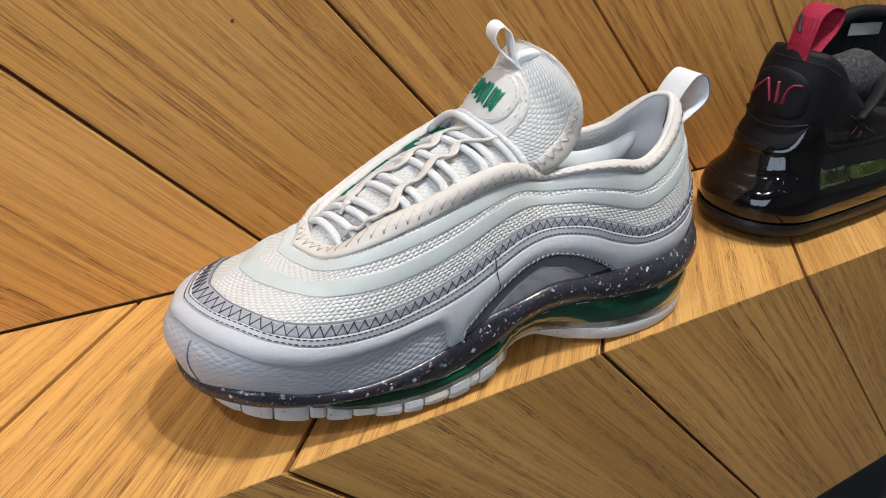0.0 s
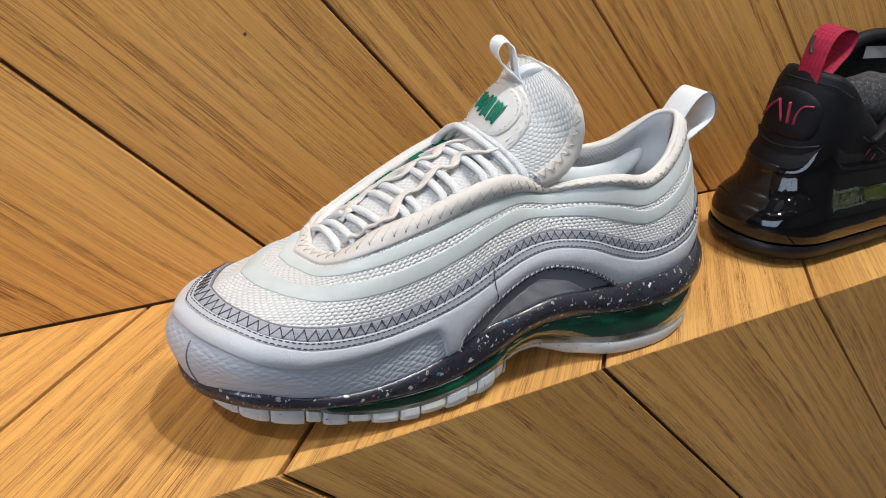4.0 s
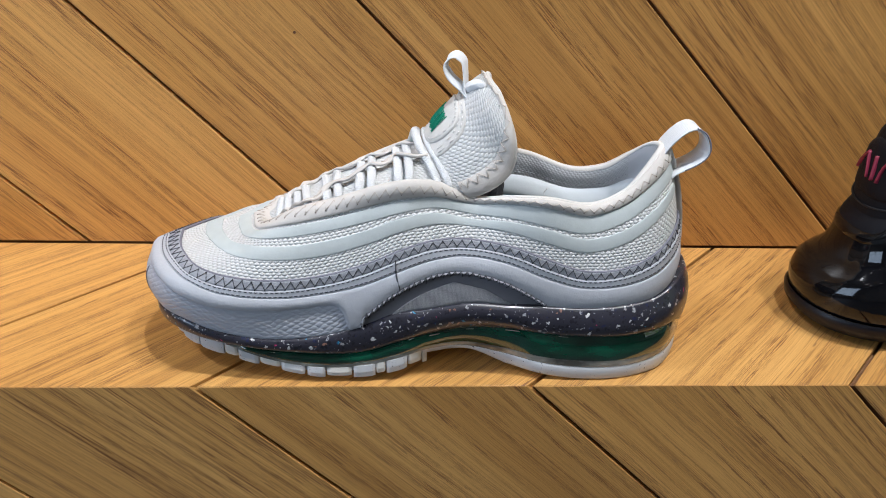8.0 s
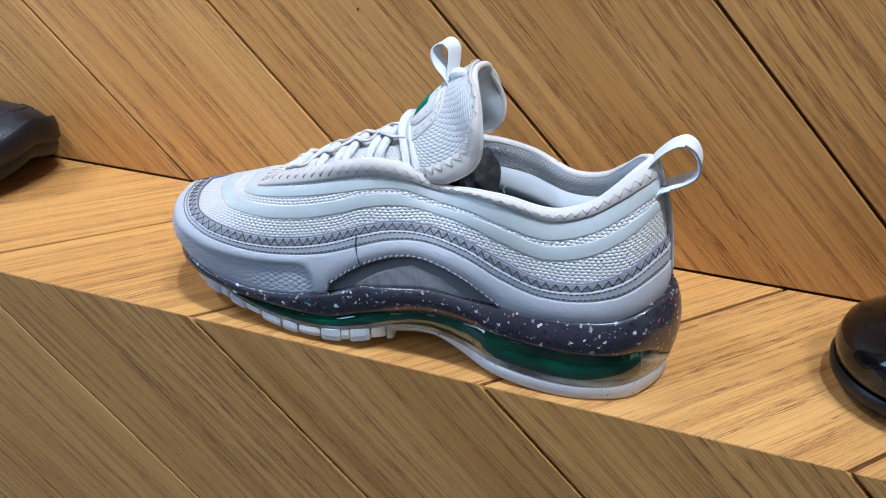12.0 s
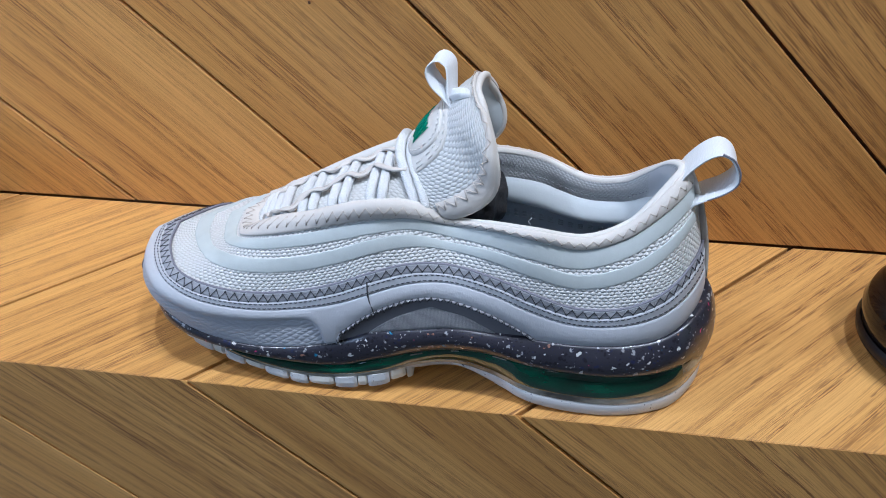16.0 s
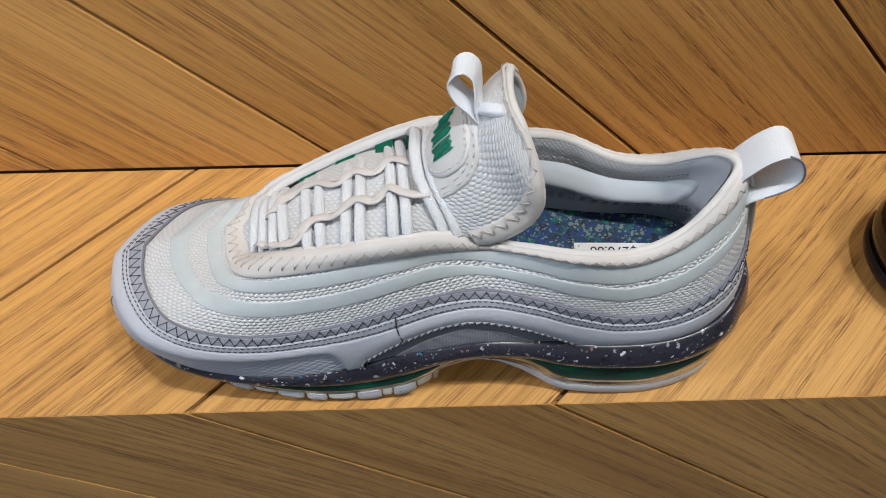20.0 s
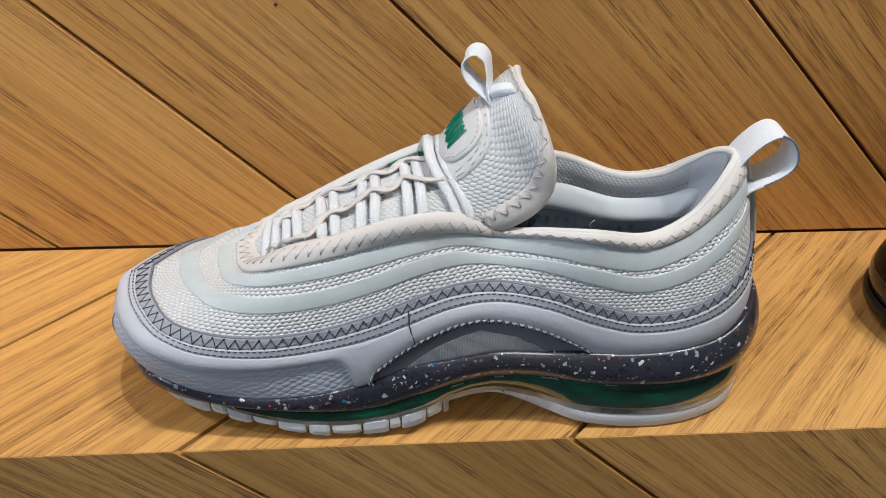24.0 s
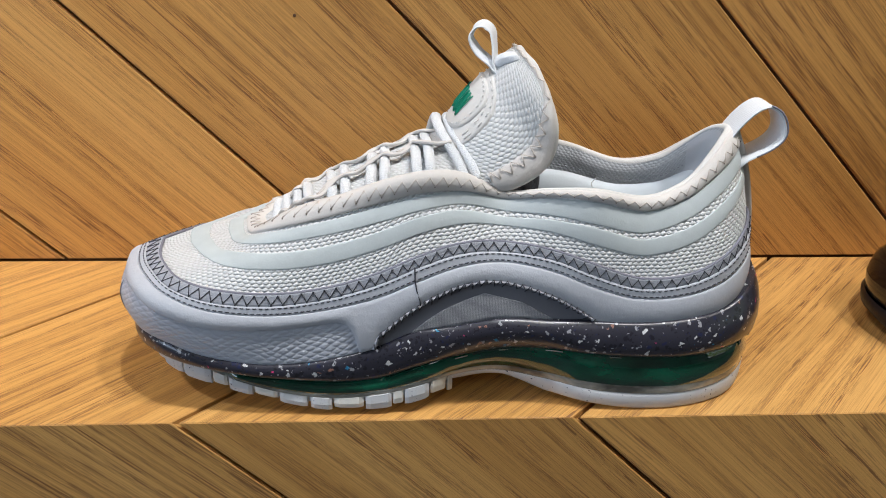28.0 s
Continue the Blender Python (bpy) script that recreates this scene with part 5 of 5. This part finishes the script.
def toe_loft(name, levels, mat, label, a=ALL, wave=None):
    rings = [np.concatenate([toe_plan(a, LX - dx, hw, .29, LY), (z + (wave(a, k) if wave else 0 * a))[:, None]], 1) for k, (dx, hw, z) in enumerate(levels)]
    return sheet(name, np.stack(rings, 1), mat, left, label, loop=len(a) == len(ALL), flip=True)


def spring(a, k=0):
    """The toe lifts off the shelf."""
    w = np.abs((a + np.pi) % (2 * np.pi) - np.pi)
    return .020 * np.clip(1 - w / 1.5, 0, 1) ** 1.3


toe_loft("outsole", [(.030, .034, .0006), (.016, .044, .0008), (.004, .0505, .006), (.0015, .0515, .014), (.003, .0505, .019)], BLACK_RUBBER, "black rubber outsole", wave=spring)
toe_loft("upper", [(.004, .0495, .017), (.0010, .0510, .025), (.0020, .0500, .032), (.0055, .0470, .039), (.013, .0425, .0455), (.024, .0360, .050), (.038, .0285, .0545), (.056, .0200, .060), (.075, .0120, .067), (.09, .004, .072)], BLACK_LEATHER, "black grained leather upper", wave=lambda a, k: spring(a) * (1 - k / 11))
sel = np.linspace(-.62, .62, 40)
toe_loft("toe_bumper", [(.001, .0500, .018), (-.0018, .0530, .021), (-.0022, .0532, .030), (-.0008, .0520, .0375), (.001, .0505, .0385)], BLACK_RUBBER, "smooth black rubber toe bumper", a=sel, wave=lambda a, k: spring(a) * .9)
for lev, dx, hw in ((.0470, .0145, .0410), (.0490, .0185, .0385)):
    a = np.linspace(-1.2, 1.2, 70)
    p = np.concatenate([toe_plan(a, LX - dx, hw, .29, LY), (lev + spring(a) * .55)[:, None]], 1)
    tubes("toe_stitching", [p[k:k + 2] for k in range(0, 69, 2)], .0005, DARK_THREAD, left, "row of black stitches", 4)

for thing in (black, left):
    for o in thing.children:
        if "stitch" in o.name:
            o["kind"] = "stuff"

# ---- the shop round the bench ----
PLASTER = leather("grey_painted_plaster", (0.20, 0.195, 0.19), 0.8, 120, 0.0005, 0.2)
SLATE = leather("dark_grey_floor", (0.055, 0.055, 0.058), 0.55, 80, 0.0006, 0.3)
RX0, RX1, RY0, RZ0, RZ1 = -3.0, 3.2, -3.6, -0.42, 2.7
tagged(box("floor", (RX0 - .1, RY0 - .1, RZ0 - .05), (RX1 + .1, .4, RZ0), SLATE), "dark grey shop floor", "floor", kind="structure")
tagged(box("ceiling", (RX0 - .1, RY0 - .1, RZ1), (RX1 + .1, .4, RZ1 + .1), PLASTER), "grey shop ceiling", "ceiling", kind="structure")
tagged(box("wall_south", (RX0, RY0 - .1, RZ0), (RX1, RY0, RZ1), PLASTER), "grey plastered shop wall", "wall", kind="structure")


def wall_with_window(name, x0, x1, inner, label, y0, y1, z0, z1, pane_name, glow):
    """A side wall with an opening through it, the frame in the opening, and the bright street far outside."""
    bm = bmesh.new()
    for lo, hi in (((x0, RY0, RZ0), (x1, y0, RZ1)), ((x0, y1, RZ0), (x1, .22, RZ1)), ((x0, y0, RZ0), (x1, y1, z0)), ((x0, y0, z1), (x1, y1, RZ1))):
        for v in bmesh.ops.create_cube(bm, size=1)["verts"]:
            v.co = [(a + b) / 2 + c * (b - a) for a, b, c in zip(lo, hi, v.co)]
    tagged(part(name, bm, PLASTER, smooth=False), label, "wall", kind="structure")
    fx = (x0 + x1) / 2
    win = tagged(new(pane_name), "shop window with a slim dark metal frame", "window", kind="structure")
    for lo, hi in (((y0 + .002, z0 + .002), (y1 - .002, z0 + .05)), ((y0 + .002, z1 - .05), (y1 - .002, z1 - .002)), ((y0 + .002, z0 + .052), (y0 + .05, z1 - .052)), ((y1 - .05, z0 + .052), (y1 - .002, z1 - .052)), (((y0 + y1) / 2 - .02, z0 + .052), ((y0 + y1) / 2 + .02, z1 - .052))):
        box("window_frame", (fx - .03, lo[0], lo[1]), (fx + .03, hi[0], hi[1]), FRAME_DARK, win, 0.004)
    far = fx + (1.5 if inner < 0 else -1.5)
    tagged(box("backdrop", (far, y0 - 1.6, z0 - 1.2), (far + .02, y1 + 1.6, z1 + 1.4), glow), "bright leafy street outside the shop window", "backdrop", kind="structure")


FRAME_DARK = plain("dark_window_metal", (0.03, 0.03, 0.032), 0.4, 0.6)


def street(name, strength):
    m, n, l, b = material(name, 1.0, 0, 0.0)
    leaf = noise_tex(n, l, mapped(n, l, (1, 1, 1)), 3.2, 4, 0.6)
    col = ramp(n, l, leaf, [(0.38, (0.05, 0.10, 0.02)), (0.50, (0.30, 0.42, 0.05)), (0.58, (0.85, 0.92, 1.0))])
    b.inputs["Base Color"].default_value = (0.02, 0.02, 0.02, 1)
    l.new(col, b.inputs["Emission Color"])
    b.inputs["Emission Strength"].default_value = strength
    return m


wall_with_window("wall_west", RX0 - .1, RX0, 1, "grey plastered shop wall with a window", -2.85, -.95, .2, 1.8, "window_1", street("bright_street_west", 0.8))
wall_with_window("wall_east", RX1, RX1 + .1, -1, "grey plastered shop wall with a window", -2.4, -.7, .2, 1.7, "window_2", street("bright_street_east", 1.3))
tagged(box("wall_north", (RX0, .225, RZ0), (RX1, .325, RZ1), PLASTER), "grey plastered wall behind the panels", "wall", kind="structure")
tagged(box("plinth", (X0 + .05, .06, RZ0), (X1 - .05, .20, -FH - .001), SLATE), "dark recessed plinth under the bench", "plinth", kind="structure")

# recessed downlights in the shop ceiling
GLOW, gn, gl, gb = material("downlight_glow", 0.5)
gb.inputs["Emission Color"].default_value = (1, 0.95, 0.88, 1)
gb.inputs["Emission Strength"].default_value = 22
TRIM_WHITE = plain("white_lamp_trim", (0.7, 0.7, 0.7), 0.4)
light_0 = tagged(new("downlight"), "round white recessed downlight in the ceiling", "downlight", "shop downlights")
bm = bmesh.new()
bmesh.ops.create_cone(bm, cap_ends=True, segments=24, radius1=.045, radius2=.045, depth=.006)
part("lens", bm, GLOW, light_0, "glowing lens", smooth=False)
ring = np.array([[(r * math.cos(a), r * math.sin(a), z) for r, z in ((.046, .003), (.046, -.006), (.060, -.004), (.062, .004))] for a in np.linspace(0, 2 * math.pi, 28, endpoint=False)])
sheet("trim_ring", ring, TRIM_WHITE, light_0, loop=True)
light_0.location = (-1.9, -1.2, RZ1 - .004)
for x in (-1.9, -.9, .1, 1.1, 2.1):
    for y in (-1.2, -2.2, -3.0):
        if (x, y) != (-1.9, -1.2):
            copy_thing(light_0, pose(x, y, RZ1 - .004))
